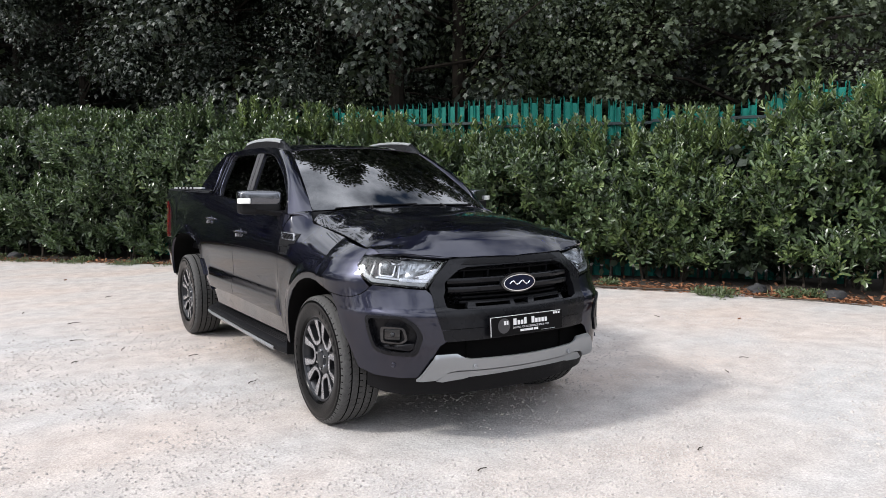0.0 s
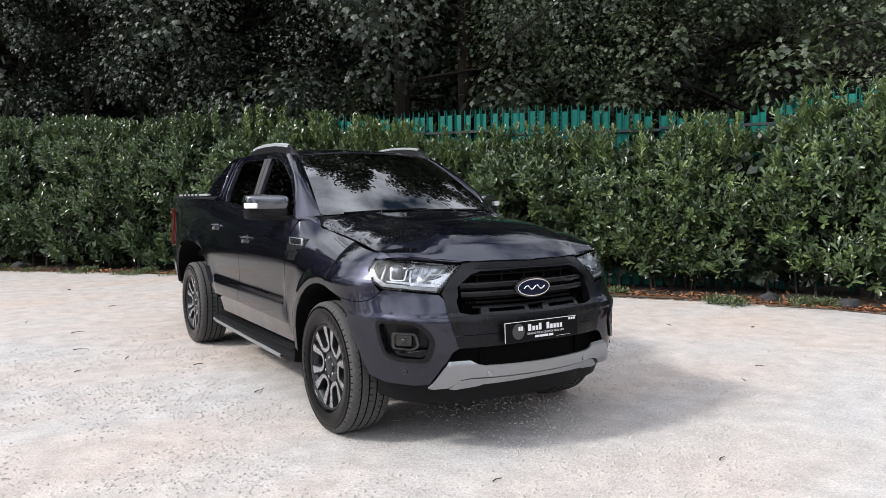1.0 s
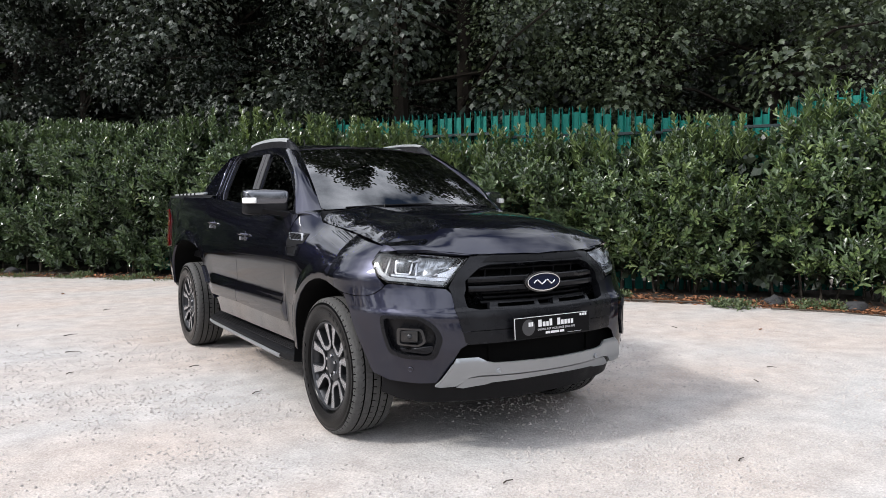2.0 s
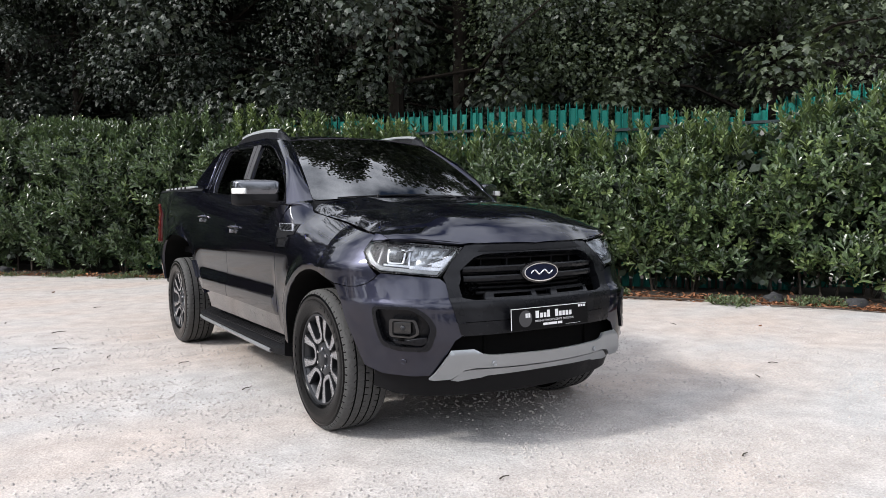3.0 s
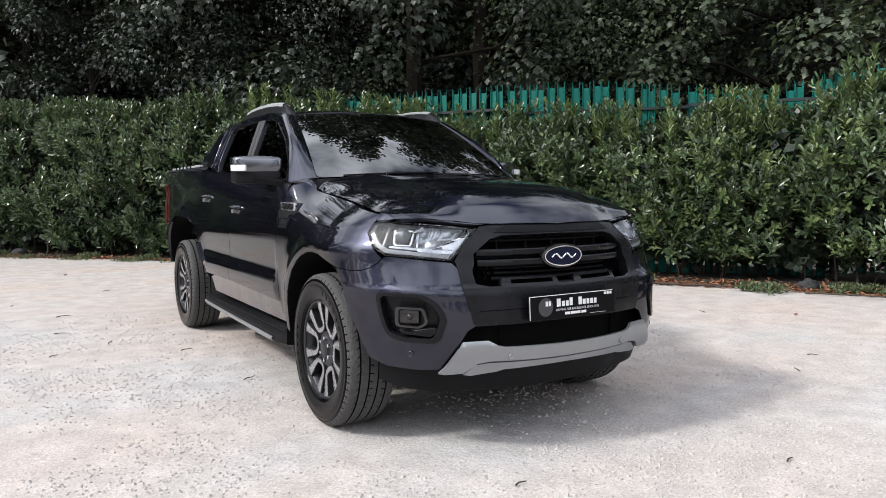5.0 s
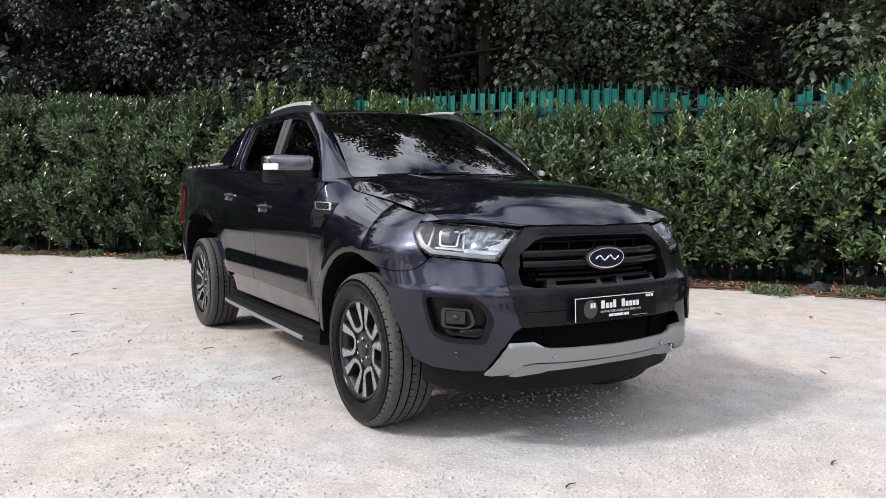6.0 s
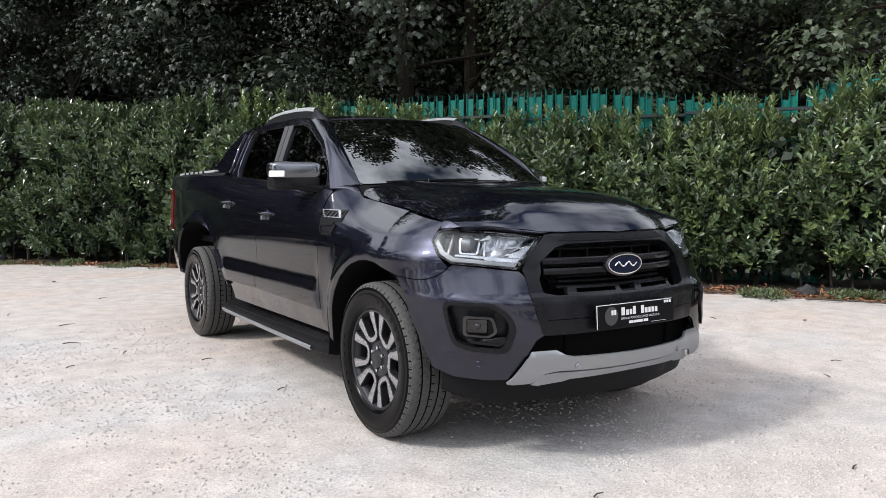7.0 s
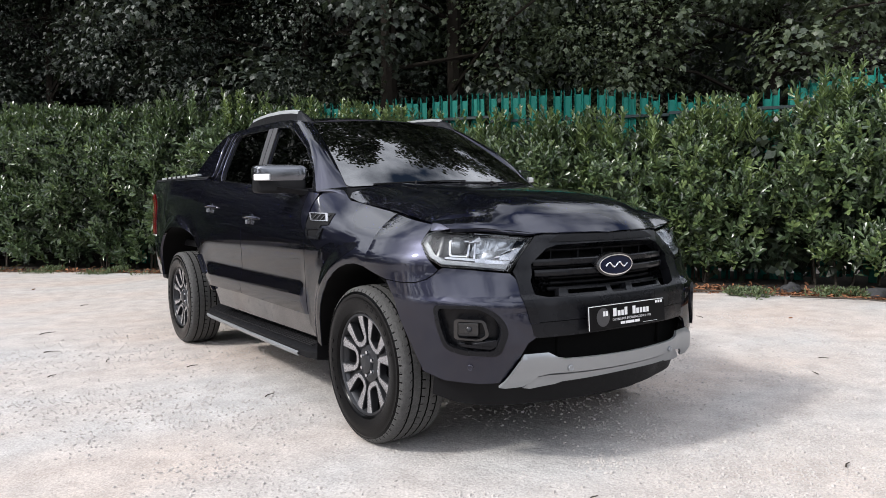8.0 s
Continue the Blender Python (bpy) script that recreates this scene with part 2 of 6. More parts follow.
# ---- shaping helpers ----
def curve(tab, x):
    """Smooth curve through the pairs of tab."""
    if x <= tab[0][0]:
        return tab[0][1]
    if x >= tab[-1][0]:
        return tab[-1][1]
    i = max(k for k in range(len(tab) - 1) if tab[k][0] <= x)
    (a, p), (c, q) = tab[i], tab[i + 1]
    h = c - a
    s0 = (q - tab[i - 1][1]) / (c - tab[i - 1][0]) if i > 0 else (q - p) / h
    s1 = (tab[i + 2][1] - p) / (tab[i + 2][0] - a) if i + 2 < len(tab) else (q - p) / h
    if (q - p) == 0:
        s0 = s1 = 0
    f = (x - a) / h
    return (2 * f ** 3 - 3 * f ** 2 + 1) * p + (f ** 3 - 2 * f ** 2 + f) * h * s0 + (3 * f ** 2 - 2 * f ** 3) * q + (f ** 3 - f ** 2) * h * s1


def ease(f):
    f = max(0.0, min(1.0, f))
    return f * f * (3 - 2 * f)


def rounded(poly, r=0.02, n=3):
    """The polygon with its corners rounded."""
    out = []
    for i, p in enumerate(poly):
        p = Vector(p)
        a, b = Vector(poly[i - 1]) - p, Vector(poly[(i + 1) % len(poly)]) - p
        k = min(r, a.length * 0.45, b.length * 0.45)
        a, b = p + a.normalized() * k, p + b.normalized() * k
        for j in range(n + 1):
            f = j / n
            out.append(tuple(a * (1 - f) ** 2 + p * 2 * f * (1 - f) + b * f * f))
    return out


def inside(poly, x, y):
    odd = False
    for i, (x1, y1) in enumerate(poly):
        x0, y0 = poly[i - 1]
        if (y0 > y) != (y1 > y) and x < (x1 - x0) * (y - y0) / (y1 - y0) + x0:
            odd = not odd
    return odd


def finish(name, bm, mat, angle=38):
    bm.normal_update()
    me = bpy.data.meshes.new(name)
    bm.to_mesh(me)
    bm.free()
    for mm in mat if isinstance(mat, (list, tuple)) else [mat]:
        me.materials.append(mm)
    me.polygons.foreach_set("use_smooth", [True] * len(me.polygons))
    me.set_sharp_from_angle(angle=radians(angle))
    if "bent" in me.attributes:
        # sheets take the normals of the surface they were bent on
        true = np.empty(len(me.vertices) * 3)
        me.attributes["bent"].data.foreach_get("vector", true)
        true = true.reshape(-1, 3)
        edge = np.linalg.norm(true, axis=1) < 0.5
        loops = []
        for p in me.polygons:
            flat = any(edge[k] for k in p.vertices)
            loops += [tuple(p.normal) if flat else tuple(true[k]) for k in p.vertices]
        me.attributes.remove(me.attributes["bent"])
        me.normals_split_custom_set(loops)
    return me


def part(name, bm, mat, parent, label="", angle=38):
    """Link a bmesh as one mesh object under a thing or part."""
    ob = new(name, finish(name, bm, mat, angle))
    if parent:
        ob.parent = parent
        if not parent.parent:
            ob.matrix_parent_inverse = Matrix.Translation(-parent.location)
    return tagged(ob, label)


CORE = Vector((0, 1.8, 0.8))


def sheet(poly, fn, step=0.05, thick=0.012, holes=(), mirror=False, side=1, core=CORE, lift=0.0):
    """A bmesh skin: the polygon gridded, bent by fn onto a surface, with turned-in edges. side -1 flips it across; mirror joins both halves."""
    bm = bmesh.new()
    bm.faces.new([bm.verts.new((a, b, 0)) for a, b in poly])
    bmesh.ops.triangulate(bm, faces=bm.faces[:])
    for axis in (0, 1):
        lo, hi = min(p[axis] for p in poly), max(p[axis] for p in poly)
        count = int((hi - lo) / step)
        for k in range(1, count + 1):
            at, no = [0, 0, 0], [0, 0, 0]
            at[axis], no[axis] = lo + (hi - lo) * k / (count + 1), 1
            bmesh.ops.bisect_plane(bm, geom=bm.verts[:] + bm.edges[:] + bm.faces[:], plane_co=at, plane_no=no, dist=1e-5)
    for hole in holes:
        for i, p in enumerate(hole):
            q = hole[i - 1]
            bmesh.ops.bisect_plane(bm, geom=bm.verts[:] + bm.edges[:] + bm.faces[:], plane_co=(*p, 0), plane_no=(p[1] - q[1], q[0] - p[0], 0), dist=1e-5)
        bmesh.ops.delete(bm, geom=[f for f in bm.faces if inside(hole, *f.calc_center_median()[:2])], context="FACES")
    bent = bm.verts.layers.float_vector.new("bent")
    for v in bm.verts:
        a, b, e = v.co.x, v.co.y, 2e-3
        v[bent] = (fn(a + e, b) - fn(a - e, b)).cross(fn(a, b + e) - fn(a, b - e)).normalized()
        v.co = fn(a, b)
    if mirror:
        d = bmesh.ops.duplicate(bm, geom=bm.verts[:] + bm.edges[:] + bm.faces[:])["geom"]
        for v in d:
            if isinstance(v, bmesh.types.BMVert):
                v.co.x *= -1
                v[bent] = Vector((-v[bent].x, v[bent].y, v[bent].z))
        bmesh.ops.reverse_faces(bm, faces=[f for f in d if isinstance(f, bmesh.types.BMFace)])
        bmesh.ops.remove_doubles(bm, verts=bm.verts[:], dist=2e-4)
        for v in bm.verts:
            if abs(v.co.x) < 2e-4:
                v[bent] = Vector((0, v[bent].y, v[bent].z)).normalized()
    if side < 0:
        for v in bm.verts:
            v.co.x *= -1
            v[bent] = Vector((-v[bent].x, v[bent].y, v[bent].z))
    bm.normal_update()
    if sum(f.normal.dot(f.calc_center_median() - core) * f.calc_area() for f in bm.faces) < 0:
        bmesh.ops.reverse_faces(bm, faces=bm.faces[:])
        bm.normal_update()
    normals = {v: v.normal.copy() for v in bm.verts}
    if lift:
        for v, n in normals.items():
            v.co += n * lift
    for v, n in normals.items():
        k = v[bent].dot(n)
        v[bent] = n if abs(k) < 0.5 else v[bent] * (1 if k > 0 else -1)
    if thick:
        rim = [e for e in bm.edges if len(e.link_faces) == 1]
        made = bmesh.ops.extrude_edge_only(bm, edges=rim)["geom"]
        old = {tuple(round(c, 6) for c in v.co): n for v, n in normals.items()}
        for v in made:
            if isinstance(v, bmesh.types.BMVert):
                v.co -= old.get(tuple(round(c, 6) for c in v.co), Vector((0, 0, 1))) * thick
                v[bent] = Vector((0, 0, 0))
    return bm


def box(x0, x1, y0, y1, z0, z1, bevel=0.01, seg=2):
    bm = bmesh.new()
    bmesh.ops.create_cube(bm, size=1, matrix=Matrix.LocRotScale(((x0 + x1) / 2, (y0 + y1) / 2, (z0 + z1) / 2), None, (x1 - x0, y1 - y0, z1 - z0)))
    if bevel:
        bmesh.ops.bevel(bm, geom=bm.edges[:], offset=bevel, segments=seg, affect="EDGES", profile=0.6)
    return bm


def moved(bm, m):
    bmesh.ops.transform(bm, matrix=m, verts=bm.verts[:])
    return bm


def tube(points, radius, n=8, taper=None, flat=1.0):
    """A round bar along points; taper gives a radius factor from 0 to 1 along it."""
    bm = bmesh.new()
    pts = [Vector(p) for p in points]
    rings = []
    for i, p in enumerate(pts):
        d = (pts[min(i + 1, len(pts) - 1)] - pts[max(i - 1, 0)]).normalized()
        a = d.cross(Vector((0, 0, 1)) if abs(d.z) < 0.95 else Vector((0, 1, 0))).normalized()
        b = a.cross(d)
        r = radius * (taper(i / (len(pts) - 1)) if taper else 1)
        rings.append([bm.verts.new(p + a * math.cos(6.28319 * k / n) * r + b * math.sin(6.28319 * k / n) * r * flat) for k in range(n)])
    for q, s in zip(rings, rings[1:]):
        for k in range(n):
            bm.faces.new((q[k], q[(k + 1) % n], s[(k + 1) % n], s[k]))
    bm.faces.new(rings[0][::-1])
    bm.faces.new(rings[-1])
    bmesh.ops.recalc_face_normals(bm, faces=bm.faces[:])
    return bm


def lathe(profile, n=72, close=False):
    """Turned about the x axis: profile of (x, radius)."""
    bm = bmesh.new()
    rings = [[bm.verts.new((x, r * math.cos(6.28319 * k / n), r * math.sin(6.28319 * k / n))) for k in range(n)] for x, r in profile]
    for q, s in zip(rings, rings[1:]):
        for k in range(n):
            bm.faces.new((q[k], s[k], s[(k + 1) % n], q[(k + 1) % n]))
    if close:
        bm.faces.new(rings[0])
        bm.faces.new(rings[-1][::-1])
    bmesh.ops.recalc_face_normals(bm, faces=bm.faces[:])
    return bm


def loft(rows, core=CORE, close=False):
    """A skin through rows of points."""
    bm = bmesh.new()
    vs = [[bm.verts.new(p) for p in row] for row in rows]
    for q, s in zip(vs, vs[1:]):
        for k in range(len(q) - 1 + close):
            j = (k + 1) % len(q)
            bm.faces.new((q[k], q[j], s[j], s[k]))
    bm.normal_update()
    if sum(f.normal.dot(f.calc_center_median() - core) for f in bm.faces) < 0:
        bmesh.ops.reverse_faces(bm, faces=bm.faces[:])
    return bm


def joined(*bms):
    out = bmesh.new()
    for b in bms:
        me = bpy.data.meshes.new("scrap")
        b.to_mesh(me)
        b.free()
        out.from_mesh(me)
        bpy.data.meshes.remove(me)
    return out


def thing(name, label, category, at=(0, 0, 0), group="", kind=""):
    ob = new(name)
    ob.location = at
    ob.empty_display_size = 0.2
    return tagged(ob, label, category, group, kind)


# ---- ground ----
HEDGE = [(-7.0, 19.0), (-2.3, 12.9), (0.35, 9.95), (4.7, 3.8), (5.7, 2.55), (6.35, 1.45), (6.95, 0.1), (7.7, -2.0), (8.6, -5.0)]


def along(path, s):
    """Point and way at s metres along a path."""
    for (x0, y0), (x1, y1) in zip(path, path[1:]):
        d = math.hypot(x1 - x0, y1 - y0)
        if s <= d or (x1, y1) == tuple(path[-1]):
            return Vector((x0 + (x1 - x0) * s / d, y0 + (y1 - y0) * s / d, 0)), Vector(((x1 - x0) / d, (y1 - y0) / d, 0))
        s -= d


def length(path):
    return sum(math.hypot(b[0] - a[0], b[1] - a[1]) for a, b in zip(path, path[1:]))


HEDGE_LEN = length(HEDGE)


def hedge_at(s):
    """Point on the hedge's front foot and the way out of it, towards the yard."""
    p, d = along(HEDGE, s)
    q, e = along(HEDGE, min(s + 0.8, HEDGE_LEN - 0.01))
    d = (d + e).normalized()
    return p, Vector((d.y, -d.x, 0)) * (1 if d.y < 0 else -1)


def ground():
    bm = bmesh.new()
    ticks = sorted({-600, -200, -60, -25, *[round(-12 + 0.4 * k, 2) for k in range(81)], 30, 60, 200, 600})
    grid = {}
    for x in ticks:
        for y in ticks:
            h = 0.0
            if -12 <= x <= 20 and -12 <= y <= 20:
                h = 0.010 * noise.noise((x * 0.7, y * 0.7, 0.0))
                r = min(math.hypot(x - a, y - b) for a in (-0.78, 0.78) for b in (0, 3.22))
                h *= ease((r - 0.3) / 0.8)
            grid[x, y] = bm.verts.new((x, y, h - 0.002))
    for x, x1 in zip(ticks, ticks[1:]):
        for y, y1 in zip(ticks, ticks[1:]):
            bm.faces.new((grid[x, y], grid[x1, y], grid[x1, y1], grid[x, y1]))
    return tagged(part("ground", bm, GRAVEL, None), "pale compacted limestone gravel yard with tan patches", "ground", kind="structure")


ground()


def scatter_mesh(name, verts, faces, mat, label, category, parent=None):
    me = bpy.data.meshes.new(name)
    me.from_pydata(verts, [], faces)
    me.materials.append(mat)
    ob = new(name, me)
    if parent:
        ob.parent = parent
    else:
        tagged(ob, label, category, kind="stuff")
    return ob


def chips(count, seed):
    """Loose gravel chips of 4 to 14 mm, denser near the walk: low points, and flat-topped lumps for the larger."""
    rng = np.random.default_rng(seed)
    verts, faces = [], []
    low = np.array([(1, 0, -0.1), (0.3, 0.9, -0.1), (-0.8, 0.6, -0.1), (-0.8, -0.6, -0.1), (0.3, -0.9, -0.1), (0.1, 0.05, 0.5)])
    fan = [(0, 1, 5), (1, 2, 5), (2, 3, 5), (3, 4, 5), (4, 0, 5)]
    lump = np.array([(1, 0.1, -0.2), (0, 0.9, -0.2), (-1, -0.1, -0.2), (0.1, -0.8, -0.2), (0.65, 0.1, 0.55), (0, 0.55, 0.65), (-0.6, 0, 0.6), (0.1, -0.5, 0.5)])
    block = [(0, 1, 5, 4), (1, 2, 6, 5), (2, 3, 7, 6), (3, 0, 4, 7), (4, 5, 6, 7)]
    k = 0
    while k < count:
        d, a = rng.uniform(1.5, 3.6) ** 2 * 0.62, rng.uniform(-0.75, 0.75)
        th = a + 0.58
        x, y = -2.4 + d * math.sin(th), -3.6 + d * math.cos(th)
        if noise.noise((x * 1.1, y * 1.1, 3.0)) + 0.6 * noise.noise((x * 3.7, y * 3.7, 8.0)) + rng.uniform(-0.4, 0.4) < 0.0:
            continue
        r = rng.choice([0.0035, 0.005, 0.007, 0.010], p=[0.42, 0.36, 0.18, 0.04]) * rng.uniform(0.8, 1.4)
        base, sides = (lump, block) if r > 0.0058 else (low, fan)
        t = rng.uniform(0, 6.28)
        c, s = math.cos(t), math.sin(t)
        p = base * rng.uniform(0.75, 1.25, base.shape) * r
        q = np.stack([p[:, 0] * c - p[:, 1] * s + x, p[:, 0] * s + p[:, 1] * c + y, p[:, 2] - 0.001 + 0.008 * noise.noise((x * 0.7, y * 0.7, 0.0))], 1)
        n = len(verts)
        verts.extend(q.tolist())
        faces.extend([tuple(i + n for i in f) for f in sides])
        k += 1
    scatter_mesh("gravel_chips", verts, faces, STONE, "loose pale limestone chippings lying on the yard", "gravel")


chips(52000, 5)


# ---- leaves ----
LAUREL_SHAPE = (np.array([(0, 0, 0), (-0.13, 0.34, 0.05), (0, 0.36, -0.01), (0.13, 0.34, 0.05), (-0.19, 0.68, 0.03), (0, 0.70, -0.04), (0.19, 0.68, 0.03), (-0.12, 0.93, -0.04), (0.12, 0.93, -0.04), (0, 1.0, -0.09)]),
                [(0, 2, 1), (0, 3, 2), (1, 2, 5, 4), (2, 3, 6, 5), (4, 5, 9, 7), (5, 6, 8, 9)])
PLAIN_SHAPE = (np.array([(0, 0, 0), (0.36, 0.45, -0.04), (0, 1.0, -0.08), (-0.36, 0.45, -0.04)]), [(0, 1, 2), (0, 2, 3)])
LOBED_SHAPE = (np.array([(0, 0, 0), (0.48, 0.30, -0.05), (0.22, 0.48, 0.0), (0, 1.0, -0.08), (-0.22, 0.48, 0.0), (-0.48, 0.30, -0.05), (0, 0.35, 0.05)]),
               [(0, 1, 6), (1, 2, 6), (2, 3, 6), (3, 4, 6), (4, 5, 6), (5, 0, 6)])

MAPLE_SHAPE = (np.array([(0, 0, 0), (0.30, 0.06, -0.04), (0.27, 0.28, 0.02), (0.54, 0.48, -0.08), (0.30, 0.60, 0.02), (0, 1.0, -0.10), (-0.30, 0.60, 0.02), (-0.54, 0.48, -0.08), (-0.27, 0.28, 0.02), (-0.30, 0.06, -0.04), (0, 0.34, 0.05)]),
               [(0, 1, 2, 10), (2, 3, 4, 10), (4, 5, 10), (5, 6, 10), (6, 7, 8, 10), (8, 9, 0, 10)])


def leaf_cloud(shape, at, way, face, size):
    """Many leaves: arrays of foot points, ways along the leaf, ways that the blade faces, and sizes."""
    pts, polys = shape
    way = way / (np.linalg.norm(way, axis=1, keepdims=True) + 1e-9)
    side = np.cross(way, face)
    side /= np.linalg.norm(side, axis=1, keepdims=True) + 1e-9
    up = np.cross(side, way)
    v = at[:, None, :] + size[:, None, None] * (pts[None, :, 0:1] * side[:, None, :] + pts[None, :, 1:2] * way[:, None, :] + pts[None, :, 2:3] * up[:, None, :])
    n = len(pts)
    faces = [tuple(i * n + k for k in p) for i in range(len(at)) for p in polys]
    return v.reshape(-1, 3).tolist(), faces


def sprigs(rng, at, way, leaves, leaf, spread=0.9):
    """Leaves set spirally along shoots. Arrays of shoot feet and ways (unit); leaves a shoot; leaf length."""
    n = len(at)
    ref = np.tile([0.31, 0.2, 0.93], (n, 1)) + rng.normal(0, 0.2, (n, 3))
    a = np.cross(way, ref)
    a /= np.linalg.norm(a, axis=1, keepdims=True)
    b = np.cross(way, a)
    turn = rng.uniform(0, 6.28, n)
    A, W, F, S = [], [], [], []
    for k in range(leaves):
        f = k / leaves
        ang = turn + 2.4 * k + rng.normal(0, 0.3, n)
        radial = a * np.cos(ang)[:, None] + b * np.sin(ang)[:, None]
        tilt = spread * (1.15 - 0.75 * f)
        w = way * math.cos(tilt) + radial * math.sin(tilt) + rng.normal(0, 0.12, (n, 3))
        fc = way * math.sin(tilt) - radial * math.cos(tilt) + rng.normal(0, 0.15, (n, 3))
        A.append(at + way * (0.24 * leaf / 0.10 * f))
        W.append(w)
        F.append(fc)
        S.append(leaf * rng.uniform(0.7, 1.2, n) * (0.75 + 0.5 * math.sin(3.0 * min(1, f + 0.15))))
    return np.concatenate(A), np.concatenate(W), np.concatenate(F), np.concatenate(S)


def hedge_top(s):
    """Height of the hedge along its run: tall at the far end, lower before the bright fence, ragged."""
    base = curve([(0, 2.75), (7, 2.72), (11.5, 2.62), (14.0, 2.44), (15.8, 2.16), (17.5, 1.99), (20.0, 1.97), (21.0, 2.0), (21.5, 2.10), (22.0, 2.36), (22.7, 2.46), (24, 2.40), (30, 2.40)], s)
    return base + 0.03 + 0.16 * noise.noise((s * 0.9, 1.0, 0.0)) + 0.12 * noise.noise((s * 3.1, 5.0, 0.0))


def hedge():
    rng = np.random.default_rng(11)
    root = thing("laurel_hedge", "tall dense glossy green laurel hedge standing on leaf litter", "hedge", kind="stuff")
    feet, ways, young_f, young_w = [], [], [], []
    deep_f, deep_w = [], []
    for i in range(9800):
        s = rng.uniform(2.0, HEDGE_LEN - 1.5)
        p, out = hedge_at(s)
        p = p - out * 0.38
        top = hedge_top(s)
        z = top * (1 - rng.uniform(0, 1) ** 1.25 * 0.97)
        fold = noise.noise((s * 2.4, z * 1.5, 7.0))
        if fold < -0.30 and rng.uniform() < 0.8:
            continue
        lump = 0.46 * noise.noise((s * 1.25, z * 0.8, 2.0)) + 0.34 * fold
        belly = 0.30 * math.sin(min(1, z / (0.45 * top)) * 1.57) + 0.05 - 0.55 * ease((z / top - 0.72) / 0.30)
        if z < 0.5 and noise.noise((s * 1.6, 4.0, 9.0)) > 0.05 or z < (0.24 if s > 13 else 0.06) + 0.12 * noise.noise((s * 2.3, 0.0, 9.0)):
            continue
        depth = -belly - lump + abs(rng.normal(0, 0.10))
        q = p - out * depth
        w = out * rng.uniform(0.3, 0.9) + Vector((0, 0, 1)) * rng.uniform(0.4, 1.3) + Vector(rng.normal(0, 0.35, 3))
        if z > top - 0.25:
            w += Vector((0, 0, 1.0))
        w.normalize()
        row = (q.x, q.y, z)
        if rng.uniform() < 0.03 + 0.34 * ease((s - 14) / 8) + 0.25 * (s > 12) * (noise.noise((s * 0.8, z * 0.9, 20.0)) > 0.25):
            young_f.append(row), young_w.append(tuple(w))
        else:
            feet.append(row), ways.append(tuple(w))
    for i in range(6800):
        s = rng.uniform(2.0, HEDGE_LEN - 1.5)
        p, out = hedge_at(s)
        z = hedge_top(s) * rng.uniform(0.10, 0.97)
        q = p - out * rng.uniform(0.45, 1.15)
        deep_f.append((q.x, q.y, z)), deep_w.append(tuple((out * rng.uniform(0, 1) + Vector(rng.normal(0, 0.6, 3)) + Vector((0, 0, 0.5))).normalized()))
    # upright shoots that stand over the top, longest before the fence
    tall = {True: ([], []), False: ([], [])}
    for i in range(1250):
        s = rng.uniform(2.0, HEDGE_LEN - 1.5)
        if i > 620:
            s = rng.uniform(11.5, 22.5)
        p, out = hedge_at(s)
        group = noise.noise((s * 2.3, 8.0, 1.0))
        if group < -0.05 and 12 < s < 22.5:
            continue
        q = p - out * rng.uniform(0.10, 0.85)
        z = hedge_top(s) - 0.16
        w = (Vector((0, 0, 1)) + Vector(rng.normal(0, 0.16, 3))).normalized()
        for k in range(rng.integers(1, 4 if 12 < s < 22.5 else 3)):
            young = s > 13 and rng.uniform() < 0.6
            tall[young][0].append((q.x + w.x * 0.19 * k, q.y + w.y * 0.19 * k, z + 0.19 * k))
            tall[young][1].append(tuple(w))
    for young, mat in ((True, LAUREL_NEW), (False, LAUREL)):
        v, f = leaf_cloud(LAUREL_SHAPE, *sprigs(rng, np.array(tall[young][0]), np.array(tall[young][1]), 9, 0.10, 0.75))
        tagged(scatter_mesh("shoots", v, f, mat, "", "", root), "pale upright shoots over the hedge top" if young else "")
    v, f = leaf_cloud(LAUREL_SHAPE, *sprigs(rng, np.array(feet), np.array(ways), 9, 0.105))
    scatter_mesh("leaves", v, f, LAUREL, "", "", root)
    v, f = leaf_cloud(LAUREL_SHAPE, *sprigs(rng, np.array(young_f), np.array(young_w), 9, 0.10))
    tagged(scatter_mesh("young_leaves", v, f, LAUREL_NEW, "", "", root), "lighter yellow-green young leaves")
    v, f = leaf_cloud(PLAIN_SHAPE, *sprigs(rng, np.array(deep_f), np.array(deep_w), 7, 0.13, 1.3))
    scatter_mesh("inner_leaves", v, f, LAUREL_SHADE, "", "", root)
    stems = []
    for i in range(150):
        s = rng.uniform(2.0, HEDGE_LEN - 1.5)
        p, out = hedge_at(s)
        p = p - out * rng.uniform(0.5, 1.0)
        t = hedge_top(s) * rng.uniform(0.75, 0.98)
        lean = Vector(rng.normal(0, 0.10, 3))
        stems.append(tube([(p.x, p.y, -0.03), (p.x + lean.x, p.y + lean.y, t * 0.5), (p.x + lean.x * 2 + out.x * 0.1, p.y + lean.y * 2 + out.y * 0.1, t)], 0.020, 5, lambda f_: 1 - 0.75 * f_))
    part("stems", joined(*stems), BARK, root)


hedge()


